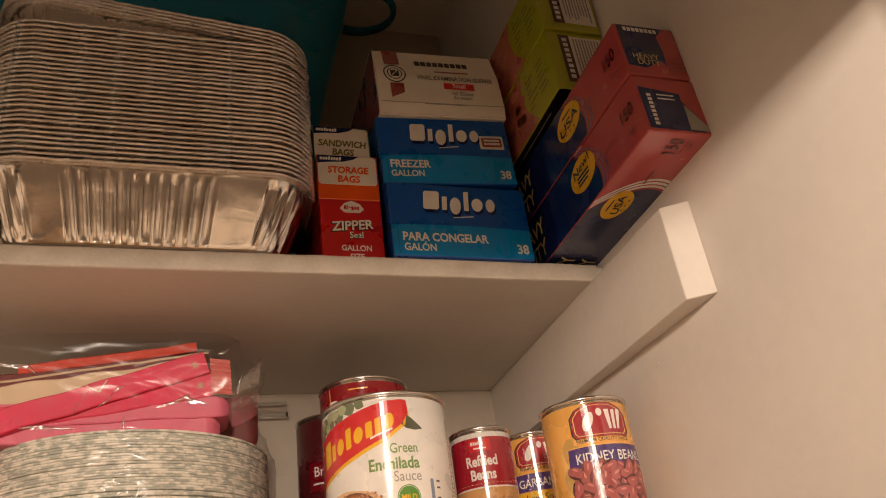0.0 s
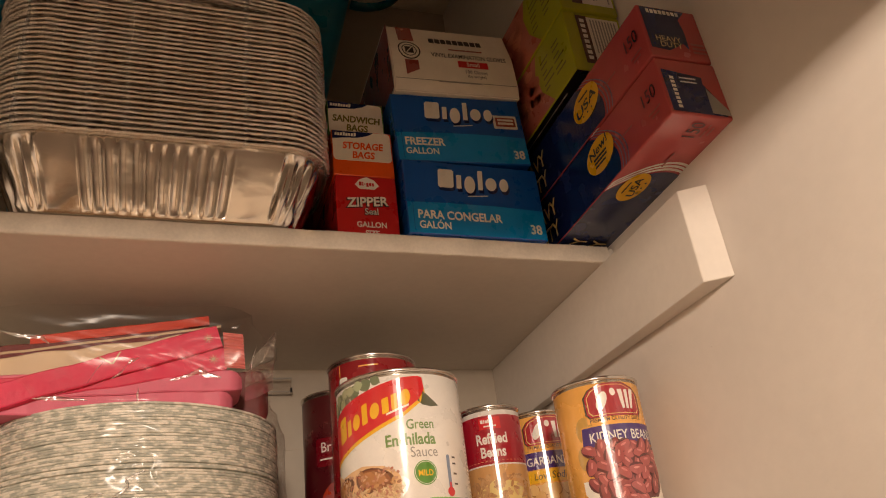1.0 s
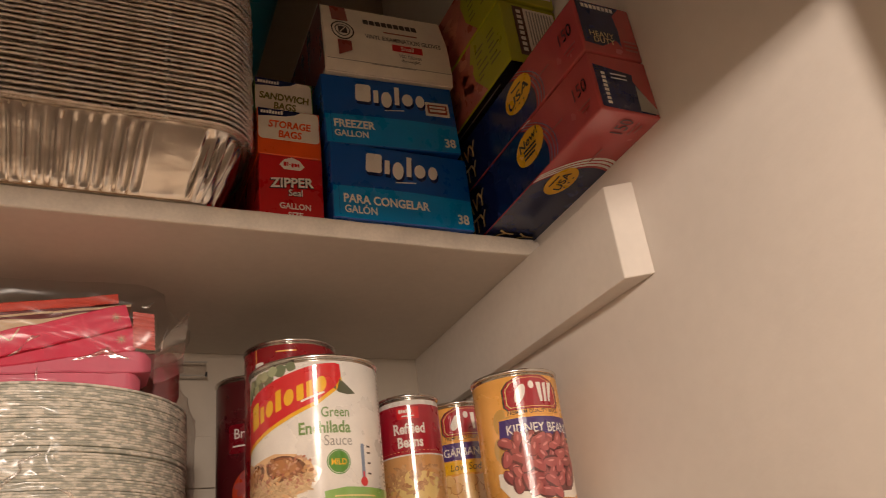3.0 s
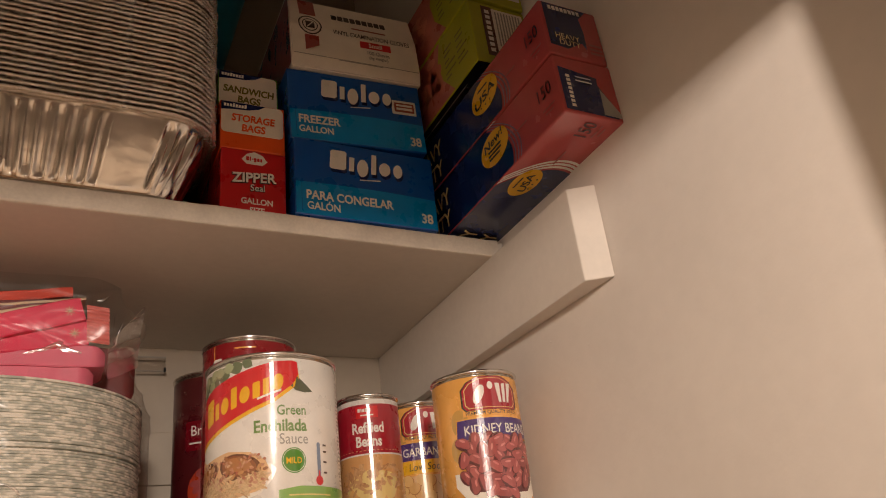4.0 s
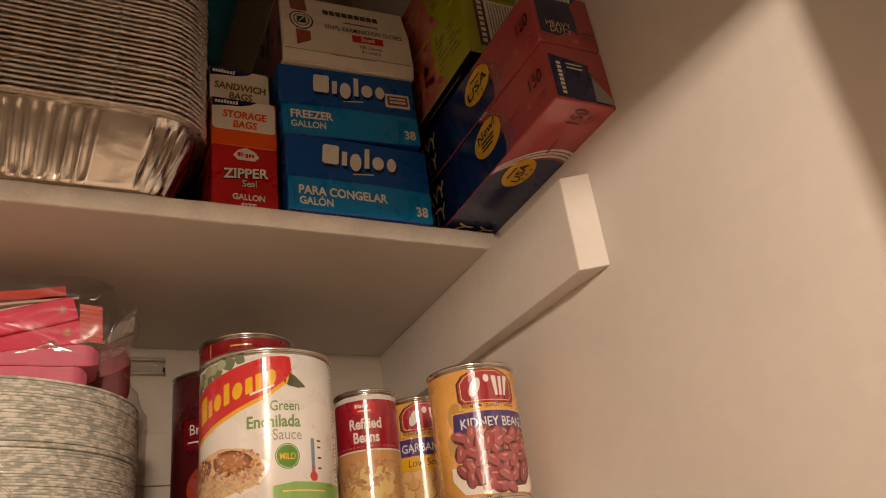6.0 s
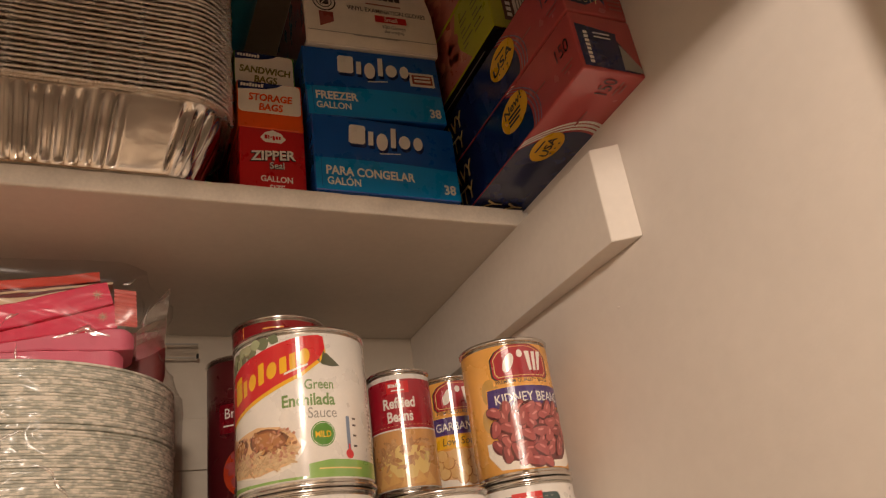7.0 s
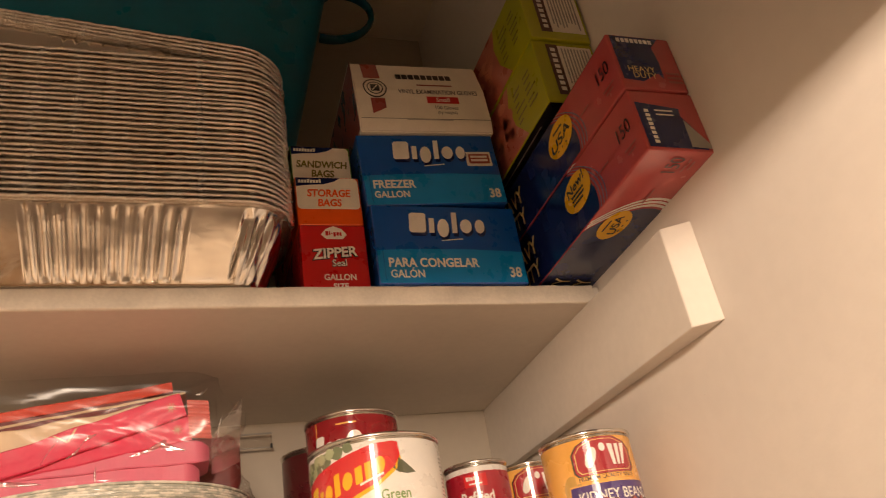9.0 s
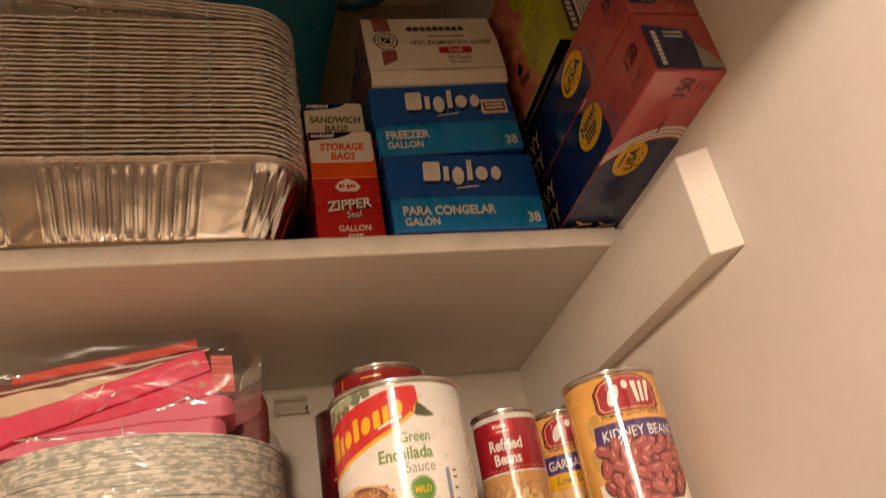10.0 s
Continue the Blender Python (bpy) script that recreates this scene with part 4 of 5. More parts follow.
    S("fleck_print", many([oval(u, v, a, b, 6, w) for u, v, a, b, w in fl]), 9, FLECK)["kind"] = "stuff"
    return t


sauce_can(0.1845, 0.651, 1.5797, -13.5, "white enchilada sauce can with a red banner stacked on another")
sauce_can(0.1835, 0.653, 1.4522, 2.0, "white enchilada sauce can with a red banner on the shelf", 0.1274)


def bean_can(name, x, y, z, turn, words_, extra, label, bean, r=0.0385, h=0.113):
    t = can(name, x, y, z, r, h, turn, GOLD, label)
    q = r - 0.0012
    S = lambda *a, **k: stick(t, r, *a, **k)
    L = lambda pts: poly([(u / 1000, v / 1000) for u, v in pts])
    S("olive_print", many([oval(-0.030, 0.070, 0.008, 0.011, 16), oval(-0.034, 0.048, 0.007, 0.010, 16)]), 1, PEAR)
    shield = [(-25, 82), (-22, 78.5), (22, 78.5), (25, 82), (25, 96), (20, 102), (10, 106.2), (0, 106.6), (-10, 106.2), (-20, 102), (-25, 96)]
    S("shield_edge", L([(u * 1.06, 93 + (v - 93) * 1.03) for u, v in shield]), 2, DARKTEXT)
    S("shield", L([(u * 1.0, v) for u, v in shield]), 3, CRIMSON, "crimson brand shield")
    S("shield_rim", L([(u * 0.93, 93 + (v - 93) * 0.9) for u, v in shield]), 4, PALE)
    S("shield_field", L([(u * 0.90, 93 + (v - 93) * 0.86) for u, v in shield]), 5, CRIMSON)
    S("brand_mark", many([oval(-0.011, 0.0915, 0.0040, 0.0086, 16, -0.45), oval(-0.0005, 0.0985, 0.0026, 0.0034, 12), poly([(0.004, 0.1005), (0.0085, 0.1005), (0.0085, 0.084), (0.006, 0.084)]), poly([(0.0105, 0.1000), (0.0140, 0.1005), (0.0125, 0.084), (0.0100, 0.084)]), poly([(0.0160, 0.1005), (0.0205, 0.1005), (0.0160, 0.084), (0.0140, 0.084)])]), 6, WHITE, "plain white brand mark")
    S("ribbon", many([rect(-0.026, 0.026, 0.0740, 0.0785)]), 2, GOLD)
    S("lettering", words("PREMIUM QUALITY SINCE", 0, 0.0748, 0.0042, 0.98, "CENTER", bold=0.01), 3, DARKTEXT)
    S("title_edge", L([(-35, 54), (40, 54), (40, 72.5), (-33, 72.5)]), 2, GOLD)
    S("title_band", L([(-34, 55), (40, 55), (40, 71.5), (-32.2, 71.5)]), 3, PURPLE, "purple title band")
    S("lettering", words(words_, -0.027, 0.0588, 0.0112, 0.82, bold=0.012), 4, WHITE)
    if extra:
        S("extra_band", L([(-30, 42), (40, 42), (40, 54), (-30, 54)]), 4, YELLOW)
        S("lettering", words(extra, -0.022, 0.0450, 0.0098, 0.9, shear=0.15), 5, DARKTEXT)
    vt = 0.040 if extra else 0.0535
    S("bowl_print", L([(-40, 20), (-30, 8), (-10, 6.3), (30, 6.3), (42, 12), (42, 24), (-40, 30)]), 2, CREAM)
    S("bean_ground", L([(-30, 24), (-22, 14), (0, 10), (25, 12), (36, 22), (38, vt * 1000), (-26, vt * 1000)]), 3, BEANDARK if bean else TAN)
    dots = []
    step = 0.0093 if bean else 0.0105
    v = 0.013
    row = 0
    while v < vt + 0.001:
        u = -0.028 + (row % 2) * step * 0.55
        while u < 0.037:
            if v > 0.009 + 0.010 * abs(u) / 0.03:
                dots.append((u + random.uniform(-0.0015, 0.0015), v + random.uniform(-0.0015, 0.0015), random.uniform(0, math.pi)))
            u += step
        v += step * 0.72
        row += 1
    random.shuffle(dots)
    for k in range(3):
        some = dots[k::3]
        if bean:
            S("bean_edge", many([oval(u - 0.0014 * math.sin(w), v + 0.0014 * math.cos(w), 0.0073, 0.0047, 14, w) for u, v, w in some]), 4 + 3 * k, BEANDARK)["kind"] = "stuff"
            S("bean_print", many([poly([(u + math.cos(w) * 0.0068 * math.cos(t_) - math.sin(w) * (0.0039 * math.sin(t_) + 0.0020 * math.cos(t_) ** 2), v + math.sin(w) * 0.0068 * math.cos(t_) + math.cos(w) * (0.0039 * math.sin(t_) + 0.0020 * math.cos(t_) ** 2)) for t_ in [2 * math.pi * i / 14 for i in range(14)]]) for u, v, w in some]), 5 + 3 * k, BEAN)["kind"] = "stuff"
            S("bean_shine", many([oval(u - 0.0003, v + 0.0016, 0.0028, 0.0009, 10, w) for u, v, w in some]), 6 + 3 * k, BEANLIGHT)["kind"] = "stuff"
        else:
            S("bean_shadow", many([oval(u + 0.0004, v - 0.0006, 0.0060, 0.0056, 12, w) for u, v, w in some]), 4 + 2 * k, BROWNISH)["kind"] = "stuff"
            S("bean_print", many([oval(u, v, 0.0056, 0.0052, 12, w) for u, v, w in some]), 5 + 2 * k, CHICK)["kind"] = "stuff"
    return t


PEAR = ink("print_pear", 206, 160, 78)
BROWNISH = ink("print_warm_shadow", 186, 120, 44)
bean_can("kidney_bean_can", 0.3505, 0.598, 1.5700, -8, "KIDNEY BEANS", "", "golden kidney bean can with crimson shield and purple band", True)
bean_can("garbanzo_bean_can", 0.3600, 0.738, 1.5820, -12, "GARBANZO", "Low Sodium", "golden garbanzo bean can with crimson shield and purple band", False, 0.0375, 0.113)


def refried_can():
    r, h = 0.0305, 0.114
    t = can("refried_bean_can", 0.2935, 0.709, 1.5815, r, h, -24, WHITE, "crimson and tan refried bean can with plain tin rims", )
    q = r - 0.0012
    S = lambda *a, **k: stick(t, r, *a, **k)
    S("panel", rect(deg(q, -88), deg(q, 88), 0.058, 0.1035), 2, CRIMSON)
    S("stitch", many([rect(deg(q, -80) + 0.004 * k, deg(q, -80) + 0.004 * k + 0.0022, 0.0605, 0.0610) for k in range(20)]), 3, TAN)
    S("brand_tile", rect(-0.0105, 0.0105, 0.0905, 0.1015), 3, VRED)
    S("brand_mark", many([marks(-0.0085, 0.0962, 0.0035, [(0.7, 0, 1), (0.3, 0, 1), (0.6, 0, 0.8), (0.7, 0, 1), (0.6, 0, 0.8)], 0), rect(-0.006, 0.006, 0.0925, 0.0938)]), 4, WHITE, "plain white brand mark")
    S("lettering", words("Refried", 0, 0.0770, 0.0135, 0.78, "CENTER", bold=0.03), 3, WHITE)
    S("lettering", words("Beans", 0, 0.0645, 0.0135, 0.78, "CENTER", bold=0.03), 3, WHITE)
    S("photo_ground", rect(deg(q, -95), deg(q, 95), 0.0062, 0.0565), 2, PHOTO)
    S("bowl", poly([(deg(q, -50), 0.026), (deg(q, -30), 0.017), (deg(q, 10), 0.013), (deg(q, 40), 0.018), (deg(q, 55), 0.032), (deg(q, 40), 0.040), (deg(q, 0), 0.044), (deg(q, -40), 0.037)]), 3, PALE)
    some = heap(deg(q, -75), deg(q, 60), 0.024, 0.047, 0.0040, 0.0014, 90, lambda u, v: (u / q) ** 2 / 1.2 + ((v - 0.036) / 0.015) ** 2 < 1)
    S("bean_print", many([oval(u, v, a, b, 10, w) for u, v, a, b, w in some]), 4, SOFTFOOD)["kind"] = "stuff"
    S("chips_print", many([poly([(u, v), (u + 0.014, v + 0.002), (u + 0.006, v + 0.012)]) for u, v in ((-0.03, 0.007), (-0.018, 0.009), (-0.006, 0.0065), (0.006, 0.008), (0.016, 0.0065), (-0.026, 0.018))]), 4, CHIP)


refried_can()


def store_can(name, x, y, z, r, h, turn, text, label):
    t = can(name, x, y, z, r, h, turn, WHITE, label, "bean cans with white labels")
    S = lambda *a, **k: stick(t, r, *a, **k)
    S("panel", rect(-0.027, 0.027, 0.030, h - 0.012, 0.004), 2, TEALINK, "dark teal panel")
    S("stitch", many([rect(-0.023 + 0.0046 * k, -0.0205 + 0.0046 * k, h - 0.0150, h - 0.0145) for k in range(10)] + [rect(s - 0.0003, s + 0.0003, 0.035 + 0.005 * k, 0.0375 + 0.005 * k) for s in (-0.0245, 0.0245) for k in range(12)]), 3, GREY)
    S("brand_tile", rect(-0.0120, 0.0120, h - 0.025, h - 0.0105), 3, VRED)
    S("brand_mark", many([marks(-0.0098, h - 0.0178, 0.0042, [(0.7, 0, 1), (0.3, 0, 1), (0.6, 0, 0.8), (0.7, 0, 1), (0.6, 0, 0.8)], 0), rect(-0.007, 0.007, h - 0.0225, h - 0.0205)]), 4, WHITE, "plain white brand mark")
    S("lettering", words(text, 0, h - 0.0390, 0.0175, 0.8, "CENTER", bold=0.03), 3, WHITE)
    S("lettering", words("Beans", 0, h - 0.0560, 0.0175, 0.8, "CENTER", bold=0.03), 3, WHITE)


store_can("pinto_bean_can", 0.3520, 0.600, 1.4522, 0.0385, 0.1175, -30, "Pinto", "white pinto bean can with a dark teal panel")
store_can("black_bean_can", 0.2720, 0.598, 1.4522, 0.0390, 0.1140, -20, "Black", "white black bean can with a dark teal panel")
store_can("black_bean_can", 0.2935, 0.709, 1.4522, 0.0305, 0.1290, -20, "Black", "white bean can hidden under a refried bean can")
store_can("black_bean_can", 0.3600, 0.738, 1.4522, 0.0375, 0.1295, -20, "Black", "white bean can hidden under a garbanzo bean can")


def red_can(z, label):
    r, h = 0.0465, 0.1555
    t = can("red_bean_can", 0.193, 0.765, z, r, h, -11, VANRED, label, "tall red cans")
    S = lambda *a, **k: stick(t, r, *a, **k)
    hts = [(0.6, 0, 1.15), (0.5, 0, 0.75, 1), (0.45, 0, 0.75), (0.95, 0, 1.15, 1), (0.5, 0, 0.75, 1), (0.7, 0, 0.75), (0.5, -0.25, 0.75, 1)]
    S("brand_shadow", marks(-0.0415, h - 0.0405, 0.0165, hts, 0.1), 2, BLACK)
    S("brand_mark", marks(-0.0405, h - 0.0395, 0.0165, hts, 0.1), 3, WHITE, "plain white brand mark")
    S("small_print", many([rect(-0.016, 0.004, h - 0.0135, h - 0.0120)]), 3, GOLD)
    S("stripe", many([rect(-0.0385, -0.0375, 0.01, h - 0.007)]), 2, GOLD)


red_can(1.6078, "tall red bean can with white brand mark stacked on another")
red_can(1.4522, "tall red bean can with white brand mark on the shelf")


WINE = ink("print_wine", 122, 14, 30)
BOWLRED = ink("print_bowl_red", 186, 62, 30)


def baked_can(z, label):
    r, h = 0.042, 0.1530
    t = can("baked_bean_can", 0.176, 0.861, z, r, h, -12, MAROON, label, "maroon cans")
    S = lambda *a, **k: stick(t, r, *a, **k)
    S("title_band", rect(-0.028, 0.062, h - 0.082, h - 0.052, 0.003), 2, WINE)
    S("lettering", words("Brown", -0.022, h - 0.067, 0.0150, 0.85, bold=0.005), 3, WHITE)
    S("small_print", many([rect(-0.023, 0.044, h - 0.0755, h - 0.0738)]), 3, WHITE)
    S("bowl_print", oval(0.004, h - 0.122, 0.028, 0.026), 2, BOWLRED)
    S("food_print", many([oval(u, v, a, b, 10, w) for u, v, a, b, w in heap(-0.018, 0.026, h - 0.143, h - 0.102, 0.006, 0.0034, 50, lambda u, v: ((u - 0.004) / 0.024) ** 2 + ((v - h + 0.122) / 0.022) ** 2 < 1)]), 3, BEAN)


baked_can(1.6054, "dark maroon baked bean can stacked on another")
baked_can(1.4522, "dark maroon baked bean can on the shelf")


# ---- plates, napkins and their clear bag ----
PX, PY, PR = -0.0280, 0.7905, 0.1280
BX, BY = -0.0185, 0.7815                  # the slack bag over the plates


def plate_pack():
    t = thing("paper_plate_pack", pose(PX, PY, 1.4522), "tall stack of grey-green flecked paper plates in clear film", "paper plates")
    me = mesh_of("plate", lathe([(PR - 0.05, -0.0001), (PR - 0.012, 0.0), (PR - 0.0003, 0.00008), (PR, 0.00022), (PR, 0.00190), (PR - 0.0003, 0.00212), (PR - 0.012, 0.0019), (PR - 0.05, 0.0010)], 80), True)
    me.materials.append(PLATE)
    n, z = 115, 0.0
    for i in range(n):
        o = new("plate", me)
        o.parent = t
        k = i // 30
        o.location = (0.0015 * math.sin(k * 2.1) + random.uniform(-0.0004, 0.0004) - 0.000038 * i, 0.001 * math.cos(k * 1.7) + random.uniform(-0.0004, 0.0004), z)
        o.rotation_euler = (radians(random.uniform(-0.14, 0.14)), radians(random.uniform(-0.14, 0.14)), random.uniform(0, 6.28))
        o.scale = (random.uniform(0.9935, 1.002),) * 2 + (1,)
        z += 0.00213 + (0.0012 if i % 30 == 29 else 0)
    return 1.4522 + z


TOP = plate_pack()


def packet(name, x0, x1, y0, y1, z, tilt, thick, material, label, flakes=False, yaw=0.0, soft=0.0):
    """A soft folded packet, puffed in the middle, flat at its ends."""
    t = thing(name, pose(x1, y0, z, 0, tilt, yaw), label, "napkins", "folded packets in the bag")
    bm = bmesh.new()
    nx, w, d = 60, x1 - x0, y1 - y0
    rows = []
    for i in range(nx + 1):
        x = -w * (1 - i / nx) ** 1.7
        wob = 0.0016 * noise.noise((x * 30, z * 90, 0))
        fat = thick * (1 + 0.10 * noise.noise((x * 25, z * 70, 4)))
        front = 0.0012 * noise.noise((x * 55, z * 60, 8))
        if soft and x > -soft:
            q = 1 + x / soft
            front += soft * 0.7 * q ** 3
            wob += thick * 0.22 * q ** 3
            fat *= 1 - 0.45 * q ** 3
        prof = [(front + 0.0006, 0), (front, 0.0012), (front + 0.0001, fat * 0.5),
                (front, fat - 0.001), (front + 0.0010, fat), (d, fat), (d, 0)]
        rows.append([bm.verts.new((x, y, h + wob)) for y, h in prof])
    for a, b in zip(rows, rows[1:]):
        for k in range(len(a)):
            bm.faces.new((a[k], a[(k + 1) % len(a)], b[(k + 1) % len(a)], b[k]))
    bm.faces.new(rows[0])
    bm.faces.new(rows[-1])
    part("packet", bm, material, t)
    if flakes:
        f = on_front(0.0006)
        arms = [poly([(-0.010 - 0.0003 * math.sin(a) + q * 0.0042 * math.cos(a), thick * 0.5 + 0.0003 * math.cos(a) + q * 0.0042 * math.sin(a)) for q in (0, 1)] + [(-0.010 + 0.0003 * math.sin(a) + q * 0.0042 * math.cos(a), thick * 0.5 - 0.0003 * math.cos(a) + q * 0.0042 * math.sin(a)) for q in (1, 0)]) for a in [math.pi * k / 4 for k in range(8)]]
        if thick < 0.021:
            printed("chevron", many([poly([(-0.0905 + e * 0.0075, 0.0195), (-0.0905 + e * 0.0092, 0.0195), (-0.0905 + e * 0.0008, 0.0105), (-0.0905 - e * 0.0002, 0.0115)]) for e in (-1, 1)]), f, PEACH, t, label="pale printed chevron")
        printed("snowflake", many(arms), f, PEACH, t, label="pale printed snowflake")
    return t


ZB = TOP + 0.0005
packet("napkin_packet", -0.06, 0.084, 0.742, 0.87, ZB, 0.0, 0.052, MAROONPAPER, "dull maroon folded paper packet in clear film", soft=0.012)
packet("napkin_packet", -0.21, 0.047, 0.690, 0.74, ZB, -0.4, 0.0165, PINK, "pale pink folded paper packet in clear film", soft=0.016)
packet("napkin_packet", -0.21, 0.055, 0.688, 0.74, ZB + 0.0158, -1.2, 0.0190, PINK, "pale pink folded paper packet in clear film", soft=0.014)
packet("napkin_packet", -0.16, 0.041, 0.687, 0.74, ZB + 0.0345, -9.0, 0.0215, HOTPINK, "hot pink folded paper packet with a snowflake print", True)
packet("napkin_packet", -0.19, 0.037, 0.6825, 0.74, ZB + 0.0545, -17.0, 0.0205, HOTPINK, "hot pink folded paper packet with a snowflake print", True)
packet("napkin_packet", -0.200, 0.010, 0.690, 0.74, ZB + 0.0390, -8.4, 0.030, PEACH, "thick peach folded paper packet in clear film")
packet("napkin_packet", -0.200, 0.022, 0.694, 0.74, ZB + 0.0655, -6.6, 0.012, MAROONPAPER, "dull maroon folded paper packet in clear film")
packet("napkin_packet", -0.150, 0.036, 0.6925, 0.74, ZB + 0.0765, -8.2, 0.0022, PEACH, "thin cream card edge under a red packet")
packet("napkin_packet", -0.120, 0.026, 0.694, 0.74, ZB + 0.0792, -7.6, 0.0085, REDPAPER, "orange red folded paper packet in clear film")


def clear_bag():
    t = thing("plastic_bag", pose(BX, BY, 1.4522), "crinkled clear plastic bag round plates and napkins", "plastic bag")
    bm = bmesh.new()
    n, rings = 96, []
    hts = [0.004 + 0.25 * k / 22 for k in range(23)] + [0.262 + 0.0099 * k for k in range(9)]
    for j, z in enumerate(hts):
        row = []
        for i in range(n):
            a = 2 * math.pi * i / n
            over = max(0.0, (z - 0.252) / 0.09)
            r = PR + 0.0030 + 0.0016 * noise.noise((math.cos(a) * 6, math.sin(a) * 6, z * 40)) + 0.0012 * noise.noise((math.cos(a) * 20, math.sin(a) * 20, z * 90))
            x, y = r * math.sin(a) + PX - BX, -r * math.cos(a) + PY - BY
            if over > 0:
                front = -0.1010 - 0.002 * noise.noise((x * 50, z * 80, 3))
                y = max(y, front - (1 - min(1, over * 4)) * 0.02)
                lim = 0.111 - 0.023 * min(1, over * 4) - 0.005 * over
                x = min(lim, x if x > 0 else x * (1 + 0.35 * min(1, over * 3))) + 0.004 * noise.noise((x * 30, y * 30, z * 30)) * over
            # sealed ear on the right
            d = (a - radians(48)) / 0.22
            ear = math.exp(-d * d) * math.exp(-((z - 0.298) / 0.022) ** 2)
            x += 0.020 * ear
            y -= 0.022 * ear
            row.append(bm.verts.new((x, y, z + 0.004 * over * noise.noise((a * 2, 5, 5)))))
        rings.append(row)
    cap = rings[-1]
    low, high = rings[:24], rings[23:]
    for p, q in zip(high, high[1:]):
        for i in range(n):
            bm.faces.new((p[i], p[(i + 1) % n], q[(i + 1) % n], q[i]))
    mid = bm.verts.new((0, 0.0, hts[-1] + 0.004))
    for i in range(n):
        bm.faces.new((cap[i], cap[(i + 1) % n], mid))
    body = bmesh.new()
    low = [[body.verts.new(v.co) for v in row] for row in low]
    for p, q in zip(low, low[1:]):
        for i in range(n):
            body.faces.new((p[i], p[(i + 1) % n], q[(i + 1) % n], q[i]))
    bmesh.ops.delete(bm, geom=[v for v in bm.verts if not v.link_faces], context="VERTS")
    part("film_body", body, BAGFILM, t, smooth=True)
    part("film_top", bm, UPPERFILM, t, "creased slack top of the bag", smooth=True)
    # sealed corner, crimped packet end and a few glossy creases added as glints
    bm = bmesh.new()
    rows = []
    for i in range(13):
        q = i / 12
        a, b = Vector((0.074, -0.1065, 0.250 + 0.030 * q)), Vector((0.094 + 0.004 * q, -0.1365 + 0.010 * math.sin(q * 3), 0.262 + 0.043 * q - 0.012 * (1 - q)))
        rows.append([bm.verts.new(a.lerp(b, k / 6) + Vector((0, 0.003 * math.sin(i * 1.3 + k * 0.8), 0.0)) * (0.3 + k / 6)) for k in range(7)])
    for p, q in zip(rows, rows[1:]):
        for k in range(6):
            bm.faces.new((p[k], p[k + 1], q[k + 1], q[k]))
    part("sealed_corner", bm, SEAL, t, "stiff clear corner of the bag", smooth=True).visible_shadow = False
    bm = bmesh.new()
    rows = []
    for i in range(29):
        q = i / 28
        rows.append([bm.verts.new((0.0575 + 0.0175 * k - 0.002 * q, -0.0985 - 0.0008 * math.sin(q * 50), 0.284 + 0.033 * q - 0.002 * k)) for k in (0, 1)])
    for p, q in zip(rows, rows[1:]):
        bm.faces.new((p[0], p[1], q[1], q[0]))
    part("crimped_end", bm, CRIMP, t, "ribbed pinkish end of a wrapper").visible_shadow = False
    for k in range(9):
        a0, z0 = random.uniform(-0.9, 0.75), random.uniform(0.03, 0.24)
        bm = bmesh.new()
        rows = []
        for i in range(9):
            q = i / 8
            a = a0 + 0.22 * q * random.uniform(0.8, 1.2)
            r, w = PR + 0.0052, 0.0022 * math.sin(math.pi * (0.08 + 0.84 * q))
            z = z0 + 0.016 * math.sin(q * 2.2 + k)
            rows.append([bm.verts.new(((r + d) * math.sin(a) + PX - BX, -(r + d) * math.cos(a) + PY - BY, z + e)) for d, e in ((0, -w), (0.0018, 0), (0, w))])
        for p, q in zip(rows, rows[1:]):
            for j in range(2):
                bm.faces.new((p[j], p[j + 1], q[j + 1], q[j]))
        part("crease", bm, SEAL, t, smooth=True).visible_shadow = False
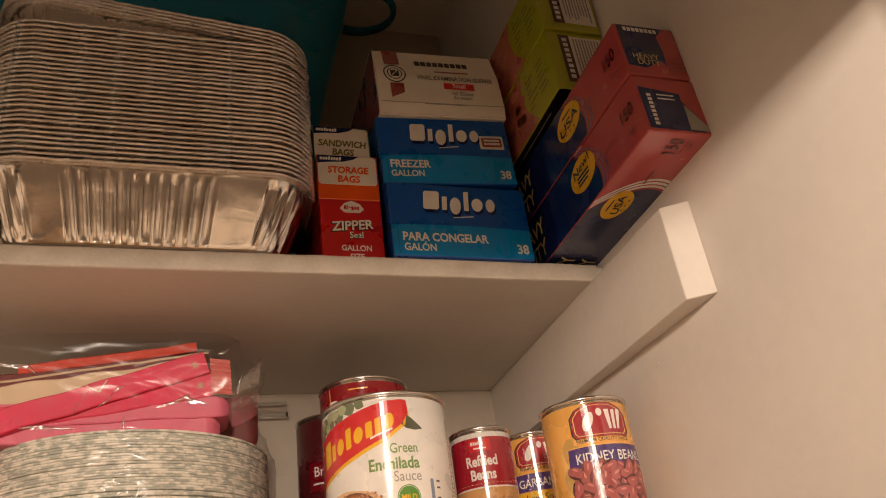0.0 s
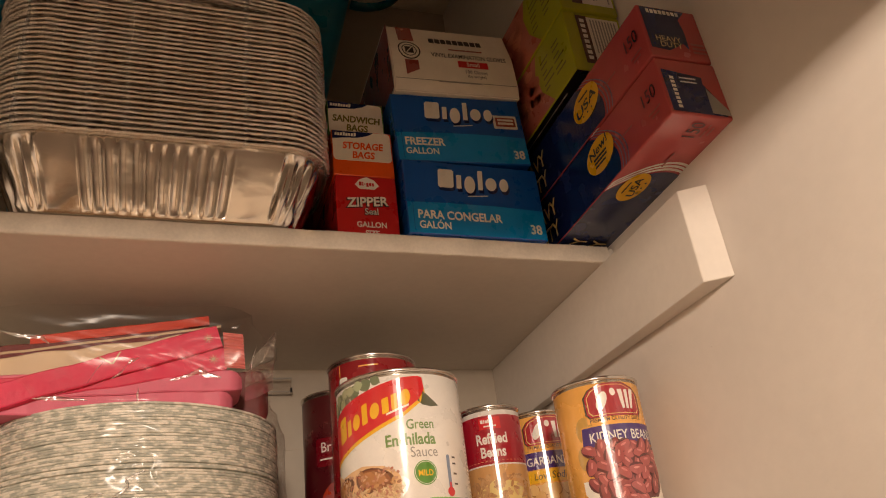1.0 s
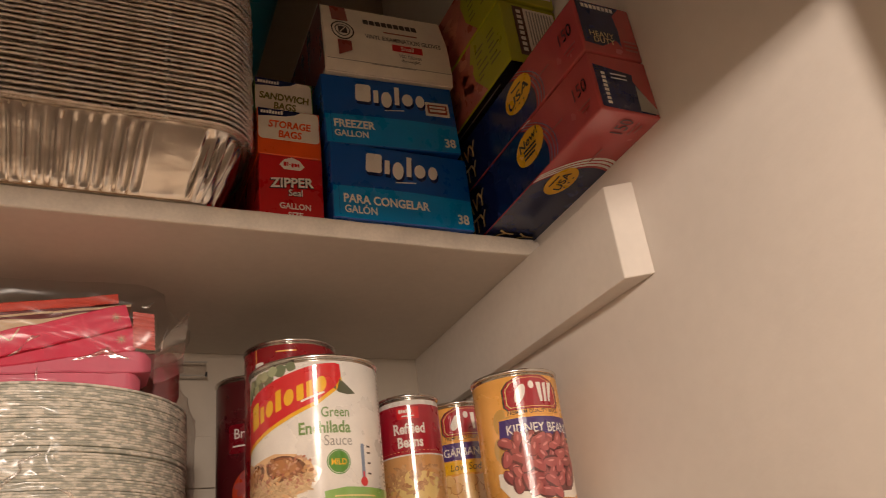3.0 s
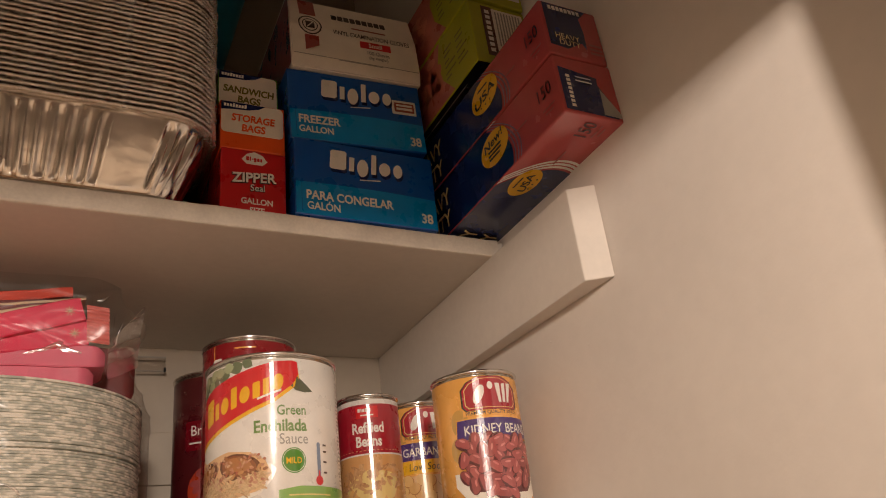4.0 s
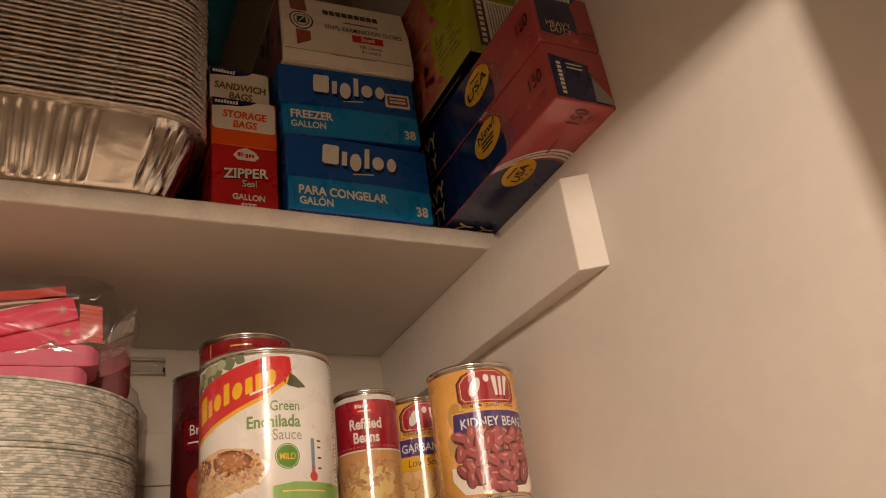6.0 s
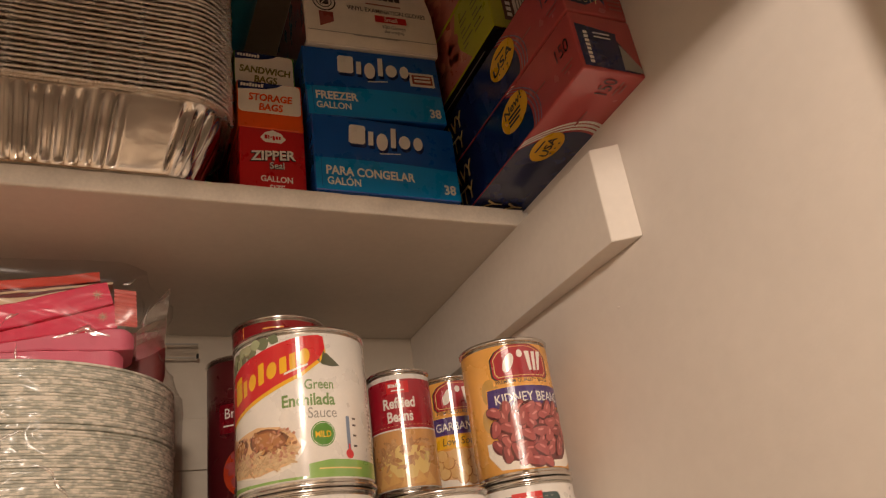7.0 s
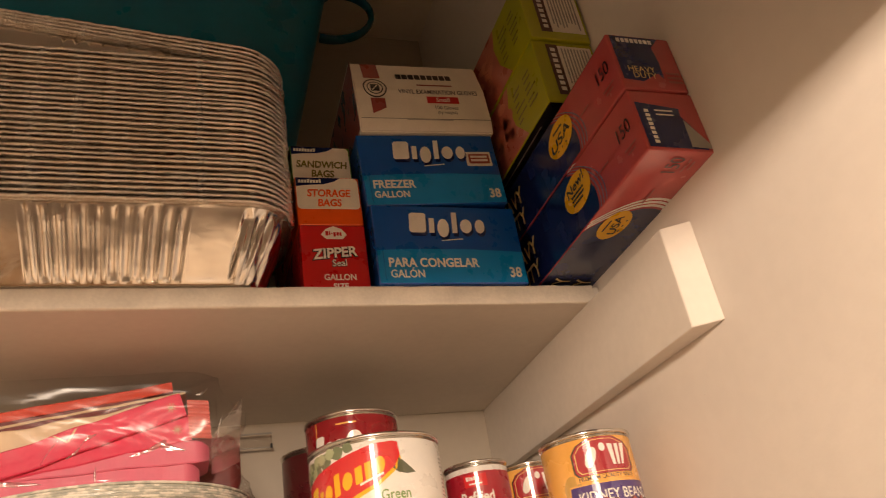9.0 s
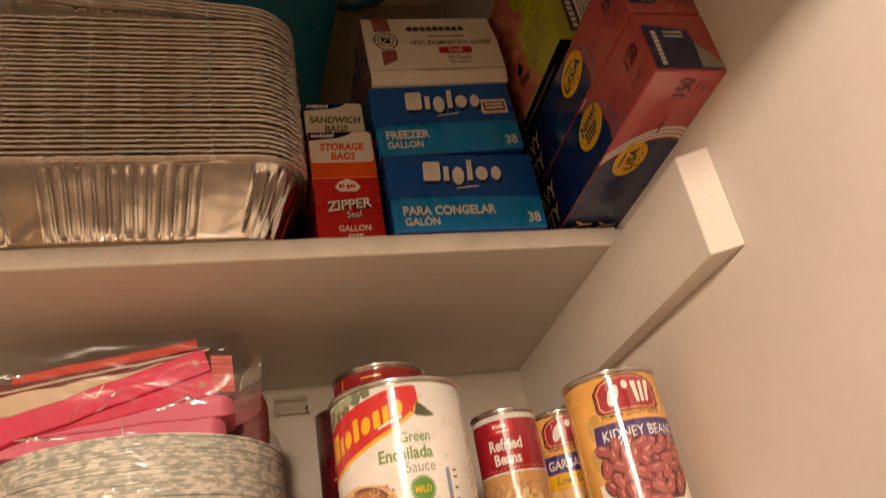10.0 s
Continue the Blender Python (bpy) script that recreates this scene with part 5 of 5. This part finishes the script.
    # sharp folds in the slack front: extra glossy strips laid where highlights belong
    for k, line in enumerate((((-0.034, 0.272), (-0.025, 0.279), (-0.021, 0.287), (-0.013, 0.290)), ((0.012, 0.270), (0.026, 0.274), (0.036, 0.279), (0.041, 0.275), (0.054, 0.272)), ((-0.052, 0.268), (-0.046, 0.280), (-0.040, 0.288)), ((-0.091, 0.2565), (-0.078, 0.2570), (-0.064, 0.2555), (-0.050, 0.2545)), ((-0.124, 0.315), (-0.104, 0.310), (-0.090, 0.309), (-0.083, 0.303)), ((0.062, 0.318), (0.068, 0.319), (0.072, 0.323)), ((-0.012, 0.252), (-0.013, 0.259), (-0.0125, 0.264)), ((0.098, 0.306), (0.092, 0.292), (0.085, 0.279), (0.076, 0.263)), ((0.084, 0.300), (0.080, 0.288), (0.079, 0.276)))):
        bm = bmesh.new()
        rows = []
        steps = 6 * (len(line) - 1)
        for i in range(steps + 1):
            f = min(i / 6, len(line) - 1.001)
            (xa, za), (xb, zb) = line[int(f)], line[int(f) + 1]
            q = f - int(f)
            x, z = xa + (xb - xa) * q, za + (zb - za) * q + 0.0006 * noise.noise((i * 0.9, k, 1))
            w = (0.0030 if k < 2 else 0.0019) * math.sin(math.pi * (0.06 + 0.88 * i / steps)) * (1 + 0.6 * noise.noise((i * 1.1, k, 8)))
            rows.append([bm.verts.new((x + e * 0.5, -0.1060 + d, z + e)) for d, e in ((0, -w), (-0.0013, 0), (0, w))])
        for p, q in zip(rows, rows[1:]):
            for j in range(2):
                bm.faces.new((p[j], p[j + 1], q[j + 1], q[j]))
        part("crease", bm, GLINT, t, smooth=True).visible_shadow = False
    return t


clear_bag()


# ---- clear bracket on the back wall ----
def wall_clip():
    t = thing("wall_clip", pose(0.0945, YB, 1.783), "small clear plastic clip on the back wall", "clip")
    part("channel", box(0, 0.038, -0.012, -0.0006, 0, 0.020, 0.0015), CLEAR, t)
    part("rib", box(0, 0.038, -0.0135, -0.0122, 0.0175, 0.0195, 0.0004), GREY, t)
    part("rib", box(0, 0.038, -0.0135, -0.0122, 0.0015, 0.003, 0.0004), GREY, t)
    part("end_tab", box(0.0355, 0.038, -0.016, -0.0136, 0.0005, 0.006, 0.0004), BLACK, t)


wall_clip()


# small paint nubs on the side wall
for y, z in ((0.505, 1.688), (0.556, 1.708)):
    nub = structure("trim_paint_nub", lathe([(0.0011, 0), (0.0009, 0.0003), (0.0004, 0.0005), (0.0001, 0.0006)], 10), WALL, "tiny dried paint drop on the wall", "trim")
    nub.matrix_world = pose(XR + 0.0001, y, z, 0, -90, 0)
